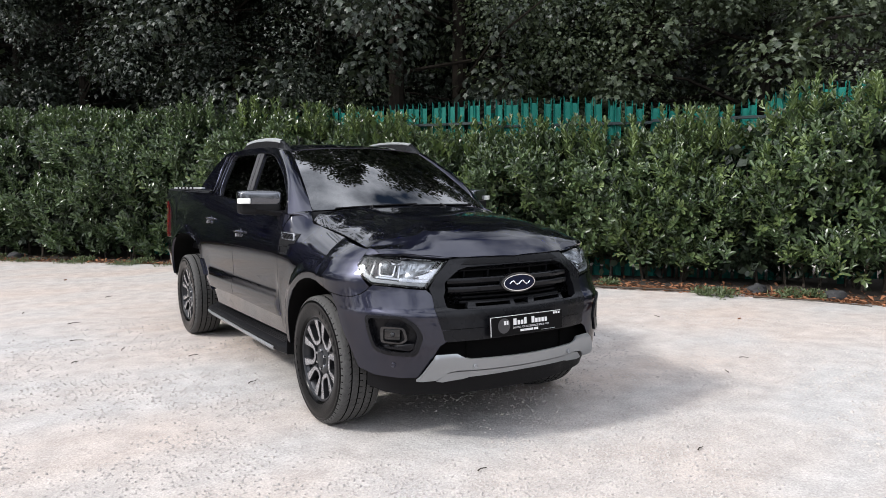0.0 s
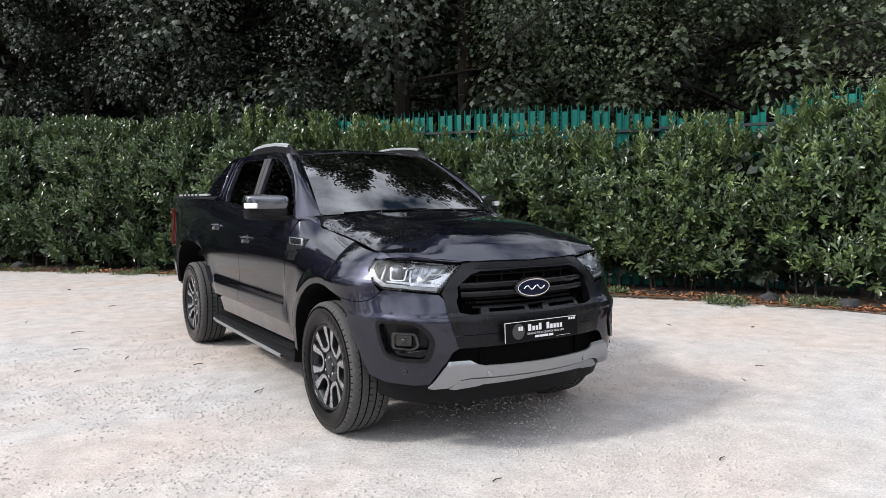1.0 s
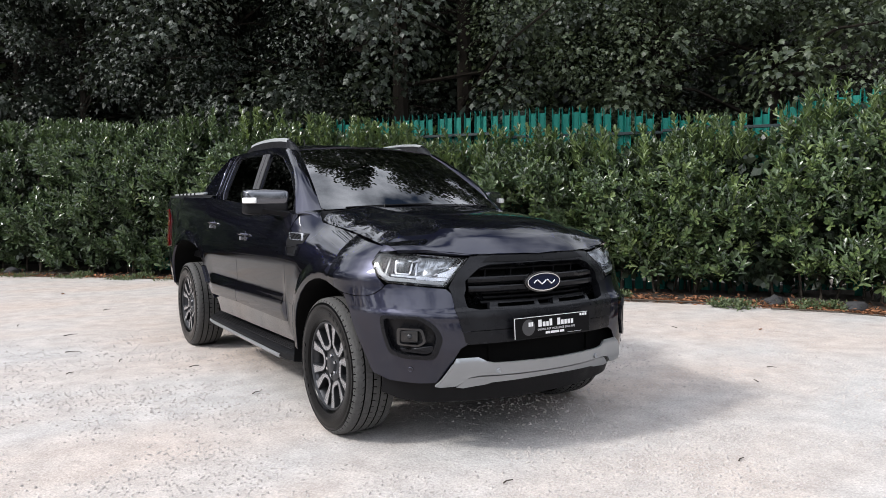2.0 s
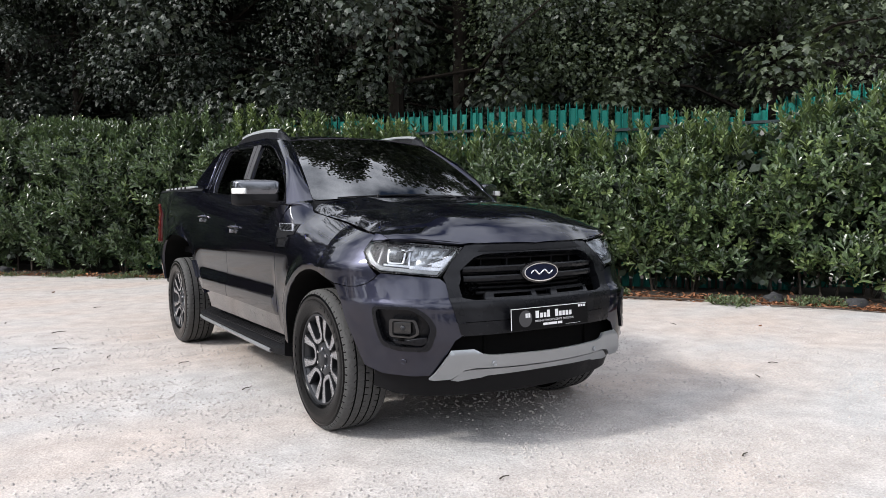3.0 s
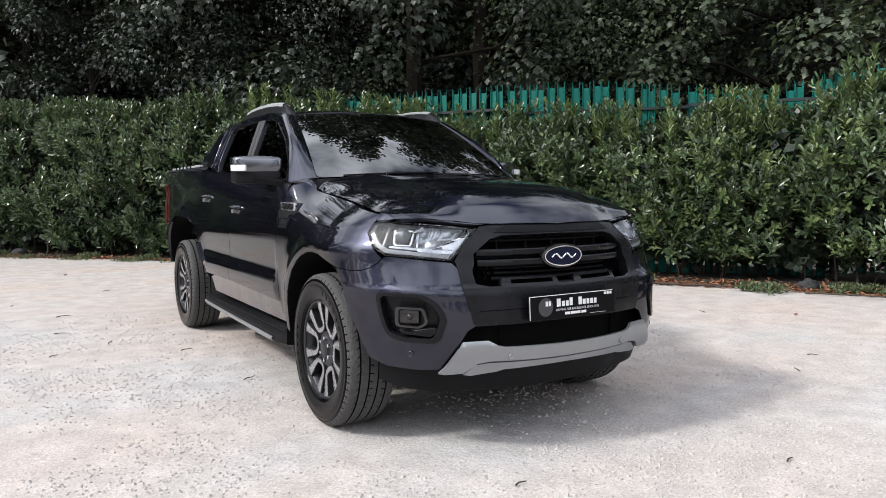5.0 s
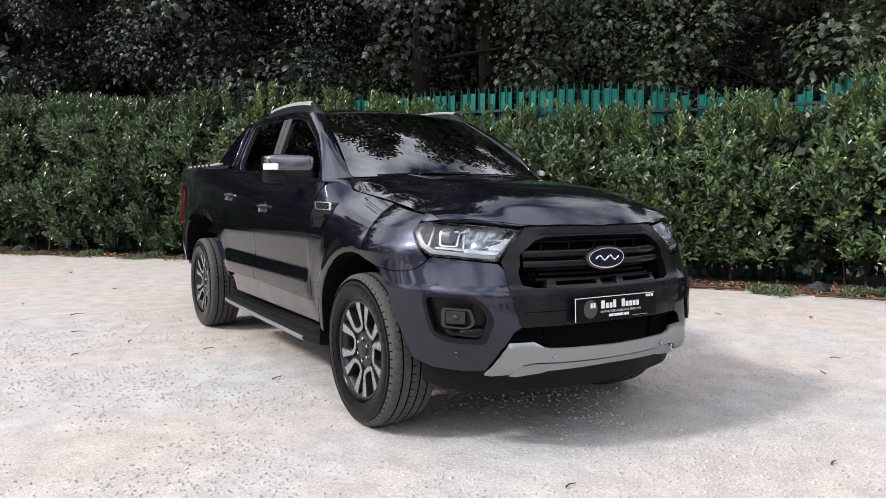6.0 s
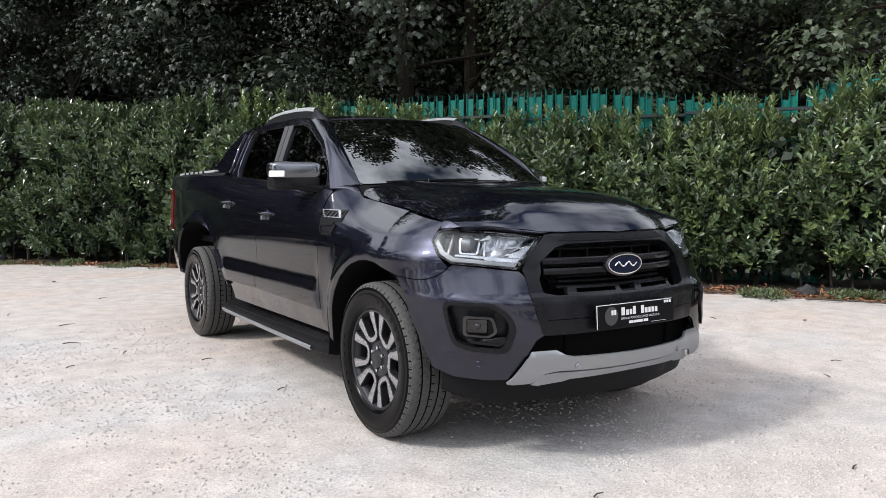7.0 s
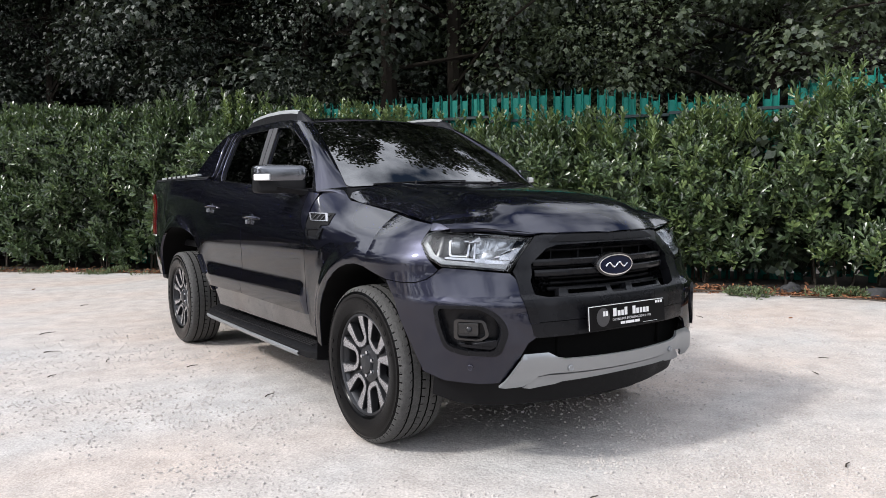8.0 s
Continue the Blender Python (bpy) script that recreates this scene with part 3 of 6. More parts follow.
# ---- fence ----
def fence():
    root = thing("palisade_fence", "teal painted steel palisade fence half hidden by the hedge", "fence")
    run = [(0.1, 12.1), (4.83, 5.02), (6.15, 3.65), (7.15, 2.55), (7.75, 1.2), (8.6, -1.4)]
    top = lambda s_: curve([(0, 2.80), (9, 2.80), (10.5, 2.66), (11.6, 2.62), (12.4, 2.82), (16, 2.92)], s_)
    total = length(run)

    def pale_mesh():
        """Folded steel pale: flat web cut square, two flanges that rise to bent points."""
        web = box(-0.040, 0.040, -0.003, 0.003, 0.0, 2.655, 0.001, 1)
        flanges = []
        for k in (-1, 1):
            rows = [[(k * 0.040, 0.001, z), (k * 0.047, -0.022, z), (k * 0.055, -0.030, z)] for z in (0.0, 1.3, 2.66)]
            rows.append([(k * 0.043, -0.006, 2.70), (k * 0.048, -0.022, 2.70), (k * 0.053, -0.028, 2.70)])
            rows.append([(k * 0.043, -0.008, 2.715), (k * 0.050, -0.022, 2.715), (k * 0.057, -0.028, 2.715)])
            rows.append([(k * 0.0555, -0.026, 2.745), (k * 0.0570, -0.029, 2.745), (k * 0.0585, -0.030, 2.745)])
            f = loft(rows, core=Vector((0, 0.4, 1)))
            ret = bmesh.ops.extrude_face_region(f, geom=f.faces[:])["geom"]
            for v in ret:
                if isinstance(v, bmesh.types.BMVert):
                    v.co.x += k * 0.003
            bmesh.ops.recalc_face_normals(f, faces=f.faces[:])
            flanges.append(f)
        return finish("pale", joined(web, *flanges), TEAL)

    mesh = pale_mesh()
    s = 0.0
    while s < total - 0.1:
        p, d = along(run, s)
        ob = new("pale", mesh)
        ob.parent = root
        ob.matrix_local = Matrix.Translation((p.x, p.y, top(s) - 2.74 + random.uniform(-0.015, 0.015))) @ Matrix.Rotation(math.atan2(d.y, d.x), 4, "Z") @ Matrix.Rotation(radians(random.uniform(-1.0, 1.0)), 4, "Y")
        s += 0.160
    for drop in (0.36, 2.1):
        s = 0.0
        while s < total - 0.3:
            e = min(s + 2.6, total - 0.02)
            (p, d), (q, _) = along(run, s), along(run, e)
            m = Matrix.Translation(((p.x + q.x) / 2, (p.y + q.y) / 2, (top(s) + top(e)) / 2 - drop)) @ Matrix.Rotation(math.atan2(q.y - p.y, q.x - p.x), 4, "Z")
            part("rail", moved(box(-(q - p).length / 2, (q - p).length / 2, -0.082, -0.036, -0.022, 0.022, 0.004, 1), m), RAIL_SHADE, root, "teal rail darkened to show its unlit side")
            s += 2.6
    s = 0.05
    while s < total:
        p, d = along(run, s)
        m = Matrix.Translation((p.x, p.y, 0)) @ Matrix.Rotation(math.atan2(d.y, d.x), 4, "Z")
        part("post", moved(box(-0.05, 0.05, 0.05, 0.15, -0.05, top(s) - 0.2, 0.006, 1), m), TEAL, root)
        s += 2.6


fence()


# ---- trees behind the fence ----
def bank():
    """Earth bank added under the trees, rising behind the fence to block sky gaps."""
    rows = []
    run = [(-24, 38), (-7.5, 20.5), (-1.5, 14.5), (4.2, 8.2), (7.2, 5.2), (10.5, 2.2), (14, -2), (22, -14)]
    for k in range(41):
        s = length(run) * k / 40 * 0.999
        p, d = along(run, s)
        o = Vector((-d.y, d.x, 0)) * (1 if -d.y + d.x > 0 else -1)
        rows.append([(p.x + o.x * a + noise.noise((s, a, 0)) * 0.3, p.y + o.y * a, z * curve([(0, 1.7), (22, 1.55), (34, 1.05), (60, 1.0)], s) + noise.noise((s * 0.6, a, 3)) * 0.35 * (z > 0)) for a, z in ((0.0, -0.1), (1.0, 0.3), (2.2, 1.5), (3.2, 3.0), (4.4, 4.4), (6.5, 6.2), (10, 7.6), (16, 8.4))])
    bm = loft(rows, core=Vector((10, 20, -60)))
    return tagged(part("added_slope", bm, BANK_SHADE, None, angle=80), "near-black earth slope added under the trees to block sky gaps", "bank", kind="structure")


bank()


def tree(x, y, height, seed, reach=2.6, low=2.7, fine=True, leaf=MAPLE):
    """Sycamore: tapered trunk, limbs, crown of many lobed leaves in clumps, finer where they hang low."""
    rng = np.random.default_rng(seed)
    root = thing("sycamore_tree", "tall dark sycamore tree with lobed leaves behind the fence", "tree", (x, y, 0), "trees behind the fence")
    base = Vector((x, y, 0))
    bend = Vector((rng.normal(0, 0.3), rng.normal(0, 0.3), 0))
    spine = [base + bend * f * f + Vector((0, 0, -0.1 + height * 0.92 * f)) for f in np.linspace(0, 1, 9)]
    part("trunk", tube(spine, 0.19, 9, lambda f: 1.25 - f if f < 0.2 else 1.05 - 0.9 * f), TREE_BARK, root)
    clumps = []
    count = 46 if height > 12 and fine else 30
    for k in range(count):
        f = low / height + (0.96 - low / height) * (k / (count - 1)) ** (1.15 if fine else 1.4)
        start = spine[0].lerp(spine[-1], f)
        ang = rng.uniform(0, 6.28)
        span = reach * rng.uniform(0.6, 1.1) * (0.55 + 0.9 * math.sin(3.1 * min(1, f * 0.9 + 0.12)))
        end = start + Vector((math.cos(ang) * span, math.sin(ang) * span, rng.uniform(-0.3, 0.9)))
        knee = start.lerp(end, 0.5) + Vector((0, 0, 0.25))
        if end.z > 6.4 or noise.noise(end * 0.55) > -0.02:
            part("limb", tube([start, knee, end], 0.045, 5, lambda g: 1 - 0.8 * g), TREE_BARK, root)
        for g in (0.45, 0.7, 0.9, 1.0):
            clumps.append((start.lerp(end, g) + Vector(rng.normal(0, 0.25, 3)), 0.45 + 0.35 * rng.uniform()))
    sets = {True: ([], [], [], []), False: ([], [], [], [])}
    for c, r in clumps:
        close = fine and c.z < 6.2
        hollow = noise.noise(c * 0.55)
        behind = (15.2 * (c.x + 7.0) + 11.7 * (c.y - 19.0)) / 19.2
        if close and (hollow < -0.15 or behind < 0.5 and c.z < 3.8):
            continue
        n = int((145 if close else 150 if fine else 60) * r / 0.6)
        p = rng.normal(0, 1, (n, 3))
        p /= np.linalg.norm(p, axis=1, keepdims=True)
        p[:, 2] *= 0.7
        A, W, F, S = sets[close]
        A.append(np.array(c) + p * r * rng.uniform(0.45, 1.15, (n, 1)))
        W.append(p * 0.6 + rng.normal(0, 0.35, (n, 3)) + [0, 0, -0.55])
        F.append(p * 0.5 + rng.normal(0, 0.3, (n, 3)) + [0, 0, 0.8])
        grain = rng.choice([0.6, 0.9, 1.25]) * (0.9 if leaf is MAPLE_LIT else 1.0)
        S.append(rng.uniform(0.055, 0.128, n) * grain if close else rng.uniform(0.14, 0.25, n) if fine else rng.uniform(0.20, 0.34, n))
    verts, faces = [], []
    for close, shape in ((True, MAPLE_SHAPE if x > 4.2 else LOBED_SHAPE), (False, PLAIN_SHAPE)):
        if sets[close][0]:
            v, f = leaf_cloud(shape, *(np.concatenate(k) for k in sets[close]))
            faces += [tuple(q + len(verts) for q in k) for k in f]
            verts += v
    scatter_mesh("crown", (np.array(verts) - np.array([x, y, 0])).tolist(), faces, leaf, "", "", root)
    return root


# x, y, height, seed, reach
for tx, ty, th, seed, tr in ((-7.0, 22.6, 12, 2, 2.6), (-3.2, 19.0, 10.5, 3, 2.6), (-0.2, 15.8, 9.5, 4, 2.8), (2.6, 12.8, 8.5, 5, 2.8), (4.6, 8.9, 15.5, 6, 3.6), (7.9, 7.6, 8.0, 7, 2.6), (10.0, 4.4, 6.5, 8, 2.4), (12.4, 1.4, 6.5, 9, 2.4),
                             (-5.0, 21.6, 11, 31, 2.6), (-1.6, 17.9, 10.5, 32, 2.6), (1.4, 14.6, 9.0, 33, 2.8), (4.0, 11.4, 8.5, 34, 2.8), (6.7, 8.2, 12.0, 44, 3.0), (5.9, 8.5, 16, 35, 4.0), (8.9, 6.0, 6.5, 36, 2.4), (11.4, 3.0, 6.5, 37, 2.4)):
    tree(tx, ty, th, seed, tr, leaf=MAPLE_LIT if tx > 6.5 else MAPLE)
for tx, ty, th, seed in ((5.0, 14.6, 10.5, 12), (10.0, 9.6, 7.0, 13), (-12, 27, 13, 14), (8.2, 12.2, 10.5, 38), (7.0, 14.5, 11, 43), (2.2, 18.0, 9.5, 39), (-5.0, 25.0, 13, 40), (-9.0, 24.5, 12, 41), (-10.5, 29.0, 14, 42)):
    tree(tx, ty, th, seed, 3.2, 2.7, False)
# unseen trees added round the rest of the yard: block low sky, darken reflections
unseen_tree = tree(-16.0, -3.0, 10, 50, 3.6, 0.2, False)
for k in range(25):
    turn = 116 + 9.4 * k
    open_side = ease((turn - 140) / 15) * ease((300 - turn) / 15)
    far = 16.0 + 1.4 * (k % 3) + 3.5 * (turn < 215) + 11 * open_side
    size = (0.84 + 0.07 * (k % 4)) * (1 - 0.52 * open_side)
    if abs(turn - 188) > 5:
        copy_thing(unseen_tree, pose(-1 + far * math.cos(radians(turn)), -1 + far * math.sin(radians(turn)), 0, 0, 0, 47 * k) @ Matrix.Diagonal((size, size, size, 1)))


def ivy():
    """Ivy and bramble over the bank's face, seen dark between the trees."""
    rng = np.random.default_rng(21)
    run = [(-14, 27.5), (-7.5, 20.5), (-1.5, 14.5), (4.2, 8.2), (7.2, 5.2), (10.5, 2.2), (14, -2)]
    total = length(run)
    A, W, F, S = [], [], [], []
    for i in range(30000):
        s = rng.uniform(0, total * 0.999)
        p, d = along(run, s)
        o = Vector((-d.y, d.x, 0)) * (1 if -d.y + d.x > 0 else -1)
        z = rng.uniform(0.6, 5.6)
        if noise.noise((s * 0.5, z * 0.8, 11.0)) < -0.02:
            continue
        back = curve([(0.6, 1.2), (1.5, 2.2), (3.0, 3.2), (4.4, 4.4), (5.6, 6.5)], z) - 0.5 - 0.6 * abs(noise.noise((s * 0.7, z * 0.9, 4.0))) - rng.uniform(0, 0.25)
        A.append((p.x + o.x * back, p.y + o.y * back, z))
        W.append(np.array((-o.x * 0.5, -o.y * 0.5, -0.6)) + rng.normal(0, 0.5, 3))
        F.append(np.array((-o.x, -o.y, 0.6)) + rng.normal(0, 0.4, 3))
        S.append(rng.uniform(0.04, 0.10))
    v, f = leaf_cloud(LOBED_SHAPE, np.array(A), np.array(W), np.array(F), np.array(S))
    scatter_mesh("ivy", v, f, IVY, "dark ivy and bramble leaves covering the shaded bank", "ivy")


ivy()


# ---- leaf litter, weeds, stones along the hedge foot ----
def litter():
    rng = np.random.default_rng(31)
    A, W, F, S = [], [], [], []
    for i in range(9500):
        s = rng.uniform(3, HEDGE_LEN - 1.5) if i < 5200 else rng.uniform(14, HEDGE_LEN - 1.5)
        p, out = hedge_at(s)
        near = curve([(0, 0.25), (8, 0.25), (12, 0.1), (15, 0.05), (18, 0.22), (22, 0.5), (30, 0.5)], s)
        q = p + out * (near - abs(rng.normal(0, 0.40)))
        A.append((q.x, q.y, rng.uniform(0.004, 0.03)))
        W.append((*rng.normal(0, 1, 2), rng.normal(0, 0.25)))
        F.append((rng.normal(0, 0.4), rng.normal(0, 0.4), 1))
        S.append(rng.uniform(0.04, 0.10))
    v, f = leaf_cloud(LAUREL_SHAPE, np.array(A), np.array(W), np.array(F), np.array(S))
    scatter_mesh("leaf_litter", v, f, LITTER, "brown dead leaves lying along the hedge foot", "leaf litter")


litter()


def soil_strip():
    rows = []
    for k in range(61):
        s = 1 + (HEDGE_LEN - 2) * k / 60
        p, out = hedge_at(s)
        edge = curve([(0, 0.2), (8, 0.2), (12, 0.05), (15, 0.0), (18, 0.15), (22, 0.36), (30, 0.36)], s) + 0.10 * noise.noise((s * 1.7, 0, 0)) + 0.05 * noise.noise((s * 5, 0, 0))
        rows.append([(p.x + out.x * a, p.y + out.y * a, z) for a, z in ((edge + 0.02, -0.012), (edge - 0.08, 0.006), (edge - 0.5, 0.02), (-2.2, 0.03))])
    tagged(part("soil_bed", loft(rows, core=Vector((3, 3, -60))), SOIL, None, angle=80), "dark soil bed under the laurel hedge", "soil", kind="structure")


soil_strip()


def weed(x, y, r, seed, n=46):
    rng = np.random.default_rng(seed)
    p = rng.normal(0, 0.45, (n, 2)) * r
    at = np.c_[p + [x, y], np.full(n, 0.0)]
    way = np.c_[p / r + rng.normal(0, 0.3, (n, 2)), rng.uniform(0.5, 1.4, n)]
    v, f = leaf_cloud(LAUREL_SHAPE, *sprigs(rng, at, way / np.linalg.norm(way, axis=1, keepdims=True), 5, 0.05))
    me = bpy.data.meshes.new("weed")
    me.from_pydata(v, [], f)
    me.materials.append(WEED)
    tagged(new("weed", me), "low green weed clump growing at the gravel edge", "weed", "weeds at the hedge foot", "stuff")


for wx, wy, wr, ws in ((5.42, 1.80, 0.16, 1), (5.30, 2.0, 0.09, 2), (6.05, 1.30, 0.18, 3), (6.25, 1.05, 0.16, 4), (4.95, 3.35, 0.12, 5), (-0.9, 11.3, 0.2, 6), (0.0, 10.4, 0.2, 7), (-2.4, 13.0, 0.25, 8)):
    weed(wx, wy, wr, ws)


def verge():
    """Short grass and low weeds along the far foot of the hedge."""
    rng = np.random.default_rng(41)
    A, W, F, S = [], [], [], []
    for i in range(4200):
        s = rng.uniform(3.0, 12.6)
        if noise.noise((s * 1.7, 6.0, 2.0)) + rng.uniform(-0.2, 0.2) < 0.05:
            continue
        p, out = hedge_at(s)
        q = p + out * (0.42 - abs(rng.normal(0, 0.30)))
        A.append((q.x, q.y, 0.0))
        W.append((*rng.normal(0, 0.5, 2), 1.0))
        F.append((rng.normal(0, 1), rng.normal(0, 1), 0.2))
        S.append(rng.uniform(0.03, 0.11))
    v, f = leaf_cloud((np.array([(-0.06, 0, 0), (0.06, 0, 0), (0.05, 0.55, 0.05), (-0.05, 0.55, 0.05), (0, 1.0, 0.22)]), [(0, 1, 2, 3), (3, 2, 4)]), np.array(A), np.array(W), np.array(F), np.array(S))
    scatter_mesh("grass", v, f, WEED, "short rough grass along the hedge foot", "grass")


verge()


def rock(x, y, sx, sy, sz, seed):
    bm = bmesh.new()
    bmesh.ops.create_icosphere(bm, subdivisions=3, radius=1)
    for v in bm.verts:
        k = 1 + 0.35 * noise.noise(v.co * 1.3 + Vector((seed, 0, 0))) + 0.10 * noise.noise(v.co * 4)
        v.co = Vector((v.co.x * sx * k + x, v.co.y * sy * k + y, max(-0.03, v.co.z * sz * k + sz * 0.45)))
    tagged(part("stone", bm, ROCK, None), "dark grey rough stone at the hedge foot", "stone", "stones at the hedge foot")


for rx, ry, ra, rb, rc, rs in ((6.02, 1.72, 0.16, 0.10, 0.09, 1), (6.38, 0.88, 0.15, 0.11, 0.09, 2), (5.72, 2.1, 0.08, 0.06, 0.05, 3), (-2.0, 12.9, 0.14, 0.1, 0.09, 4)):
    rock(rx, ry, ra, rb, rc, rs)


def stick(points, r, label):
    tagged(part("fallen_branch", tube(points, r, 6, lambda f: 1 - 0.5 * f), BARK, None), label, "branch")


stick([(4.55, 3.35, 0.03), (4.95, 2.85, 0.025), (5.3, 2.35, 0.03), (5.55, 2.0, 0.02)], 0.016, "long bare fallen branch lying at the gravel edge")
stick([(5.6, 1.5, 0.02), (5.9, 0.9, 0.03), (6.1, 0.3, 0.02)], 0.012, "thin bare fallen branch lying at the gravel edge")


# ---- small debris on the gravel ----
def debris(x, y, turn, size, kind):
    """A curled dead leaf or a snapped twig lying on the yard."""
    m = Matrix.Translation((x, y, 0.004)) @ Matrix.Rotation(radians(turn), 4, "Z")
    if kind:
        bm = moved(tube([(-size, 0, 0.002), (-0.2 * size, 0.12 * size, 0.006), (size, -0.05 * size, 0.003)], 0.0045, 5, lambda f: 1 - 0.5 * f), m)
        tagged(part("twig", bm, BARK, None), "short dark snapped twig lying on the gravel", "twig", "debris on the gravel")
    else:
        bm = moved(loft([[(size * a, size * w * b, size * (0.35 * b * b + 0.12 * a * a)) for b in (-1, -0.5, 0, 0.5, 1)] for a, w in ((-1, 0.05), (-0.6, 0.45), (0, 0.6), (0.6, 0.4), (1, 0.04))], core=Vector((0, 0, -1))), m)
        tagged(part("dead_leaf", bm, LITTER, None), "single curled brown dead leaf on the gravel", "leaf", "debris on the gravel")


for dx, dy, dt, dsz, dk in ((-1.78, 4.40, 20, 0.07, 1), (-1.56, 2.79, 70, 0.05, 1), (-1.86, 3.42, -15, 0.06, 1), (-1.97, 2.49, 40, 0.035, 1), (-1.10, 2.2, 10, 0.04, 1), (-0.95, 1.10, 30, 0.04, 1), (-2.2, 5.4, 80, 0.05, 1), (-1.2, 6.2, 30, 0.05, 1),
                           (0.66, -1.56, 15, 0.03, 1), (2.2, -0.6, 60, 0.035, 1), (2.7, -0.4, -50, 0.035, 1), (-0.5, -1.15, 10, 0.03, 1), (3.6, 1.3, 75, 0.05, 1), (4.2, 0.7, 0, 0.028, 0), (-3.4, 6.8, 10, 0.06, 1), (-1.5, 8.4, 50, 0.035, 0)):
    debris(dx, dy, dt, dsz, dk)

# ---- pickup truck: surfaces ----
# forward is -y; the front axle stands at y = 0, the rear axle at y = 3.22
LOW = [(0.30, 0.845), (0.47, 0.862), (0.60, 0.882), (0.75, 0.897), (0.90, 0.90), (2.0, 0.90)]
BELT = [(-0.9, 1.06), (-0.4, 1.10), (0.1, 1.16), (0.5, 1.22), (0.8, 1.25), (2.3, 1.34), (2.7, 1.37), (4.4, 1.41)]
SETBACK = [(0.20, 0.09), (0.30, 0.06), (0.45, 0.01), (0.55, 0.0), (0.62, 0.004), (0.70, 0.014), (0.748, 0.022), (0.775, 0.046), (0.86, 0.06), (0.95, 0.08), (1.02, 0.11), (1.08, 0.17), (1.2, 0.3)]
SCALLOP = [(0.40, 0.0), (0.46, 0.0), (0.52, 0.004), (0.60, 0.015), (0.635, 0.016), (0.70, 0.002), (0.745, -0.007), (0.80, -0.006), (0.90, 0.0), (1.0, 0.0)]
WRAP, Y0 = 1.22, -0.10


def straight(tab, x):
    return float(np.interp(x, [p[0] for p in tab], [p[1] for p in tab]))


def half_width(y, z):
    top = curve(BELT, y)
    f = max(0, (z - 0.92) / (top - 0.92))
    k = ease((y - 0.2) / 0.6)
    w = curve(LOW, z) - (0.17 * (1 - k) + 0.09 * k) * min(f, 1.3) ** (2.2 * (1 - k) + 2.3 * k)
    for axle in (0, 3.22):
        r = math.hypot(y - axle, z - 0.40) - (0.10 if axle else 0)
        w += (0.022 * ease((0.60 - r) / 0.085) + 0.008 * ease((0.70 - r) / 0.16)) * ease((z - 0.2) / 0.2)
    w += curve(SCALLOP, z) * ease((y - 0.62) / 0.10) * ease((2.60 - y) / 0.25)
    return w * (1 - 0.10 * (1 - 0.6 * ease((z - 1.15) / 0.2)) * ease((y - 3.6) / 0.85))


def corner(p):
    """Squares the nose's corners: pushes them out and forward."""
    k = 0.05 * ease((abs(p.x) - 0.42) / 0.25) * ease((-0.08 - p.y) / 0.32)
    return Vector((p.x + math.copysign(0.49 * k, p.x), p.y - 0.87 * k, p.z))


def plain_skin(u, z):
    """Body skin before its corners are squared: u runs along the flank, and below 0 wraps round to the nose's middle at -WRAP."""
    if u >= 0:
        return Vector((-half_width(u + Y0, z), u + Y0, z))
    th = math.pi / 2 * (1 + max(u, -WRAP) / WRAP)
    box_in = 2.25 + 0.45 * (1 - ease((z - 0.74) / 0.14))
    return Vector((-half_width(Y0, z) * max(0, math.sin(th)) ** (2 / box_in), Y0 - (0.77 - curve(SETBACK, z)) * math.cos(th), z))


def skin(u, z):
    p = plain_skin(u, z)
    return p if u >= 0 else corner(p)


def back_skin(d):
    return lambda u, z: skin(u, z) + Vector((0.4 * d if u > -0.6 else 0.1 * d, d, 0))


def unwrap(y, z):
    """u of the skin at a given y."""
    if y >= Y0:
        return y - Y0
    return (math.acos(min(1, (Y0 - y) / (0.77 - curve(SETBACK, z)))) / (math.pi / 2) - 1) * WRAP


def glasshouse(y, z):
    return Vector((-(0.80 - 0.42 * (z - 1.28)) - 0.006 * math.sin(3.1 * (z - 1.25) / 0.5), y, z))


NOSE = [(-0.08, 0.98), (0, 1.03), (0.05, 1.060), (0.12, 1.084), (0.3, 1.115), (0.6, 1.157), (1.0, 1.203), (1.5, 1.255)]


CROWN = [(0, 0), (0.05, 0.018), (0.12, 0.045), (0.22, 0.070), (0.40, 0.082), (0.70, 0.074), (1.0, 0.060), (1.5, 0.052)]


def bonnet_skin(x, y):
    s = min(1, abs(x) / 0.86)
    lead = Y0 - 0.67 * math.cos(math.asin(s ** 1.125))
    d = y - lead
    z = curve(NOSE, d) + 0.010 * ease((0.49 - abs(x)) / 0.10) * ease((d - 0.05) / 0.3)
    z += 0.024 * ease((y - 0.10) / 0.36) * ease((abs(x) - 0.25) / 0.3) * ease((0.77 - abs(x)) / 0.12)
    z += curve(CROWN, d) * (1 - min(1, abs(x) / 0.745) ** 3.4) + 0.028 * ease((abs(x) - 0.36) / 0.3) * (1 - ease(d / 0.13))
    return corner(Vector((x, y, z)))


def screen_skin(s, t):
    lo = Vector((0.695 * s, 0.520 - 0.10 * (1 - s * s), 1.262 + 0.020 * (1 - s * s)))
    hi = Vector((0.560 * s, 1.235 - 0.085 * (1 - s * s), 1.688 + 0.027 * (1 - s * s)))
    p = lo.lerp(hi, t)
    return p + Vector((0, -0.01, 0.016)) * 4 * t * (1 - t)


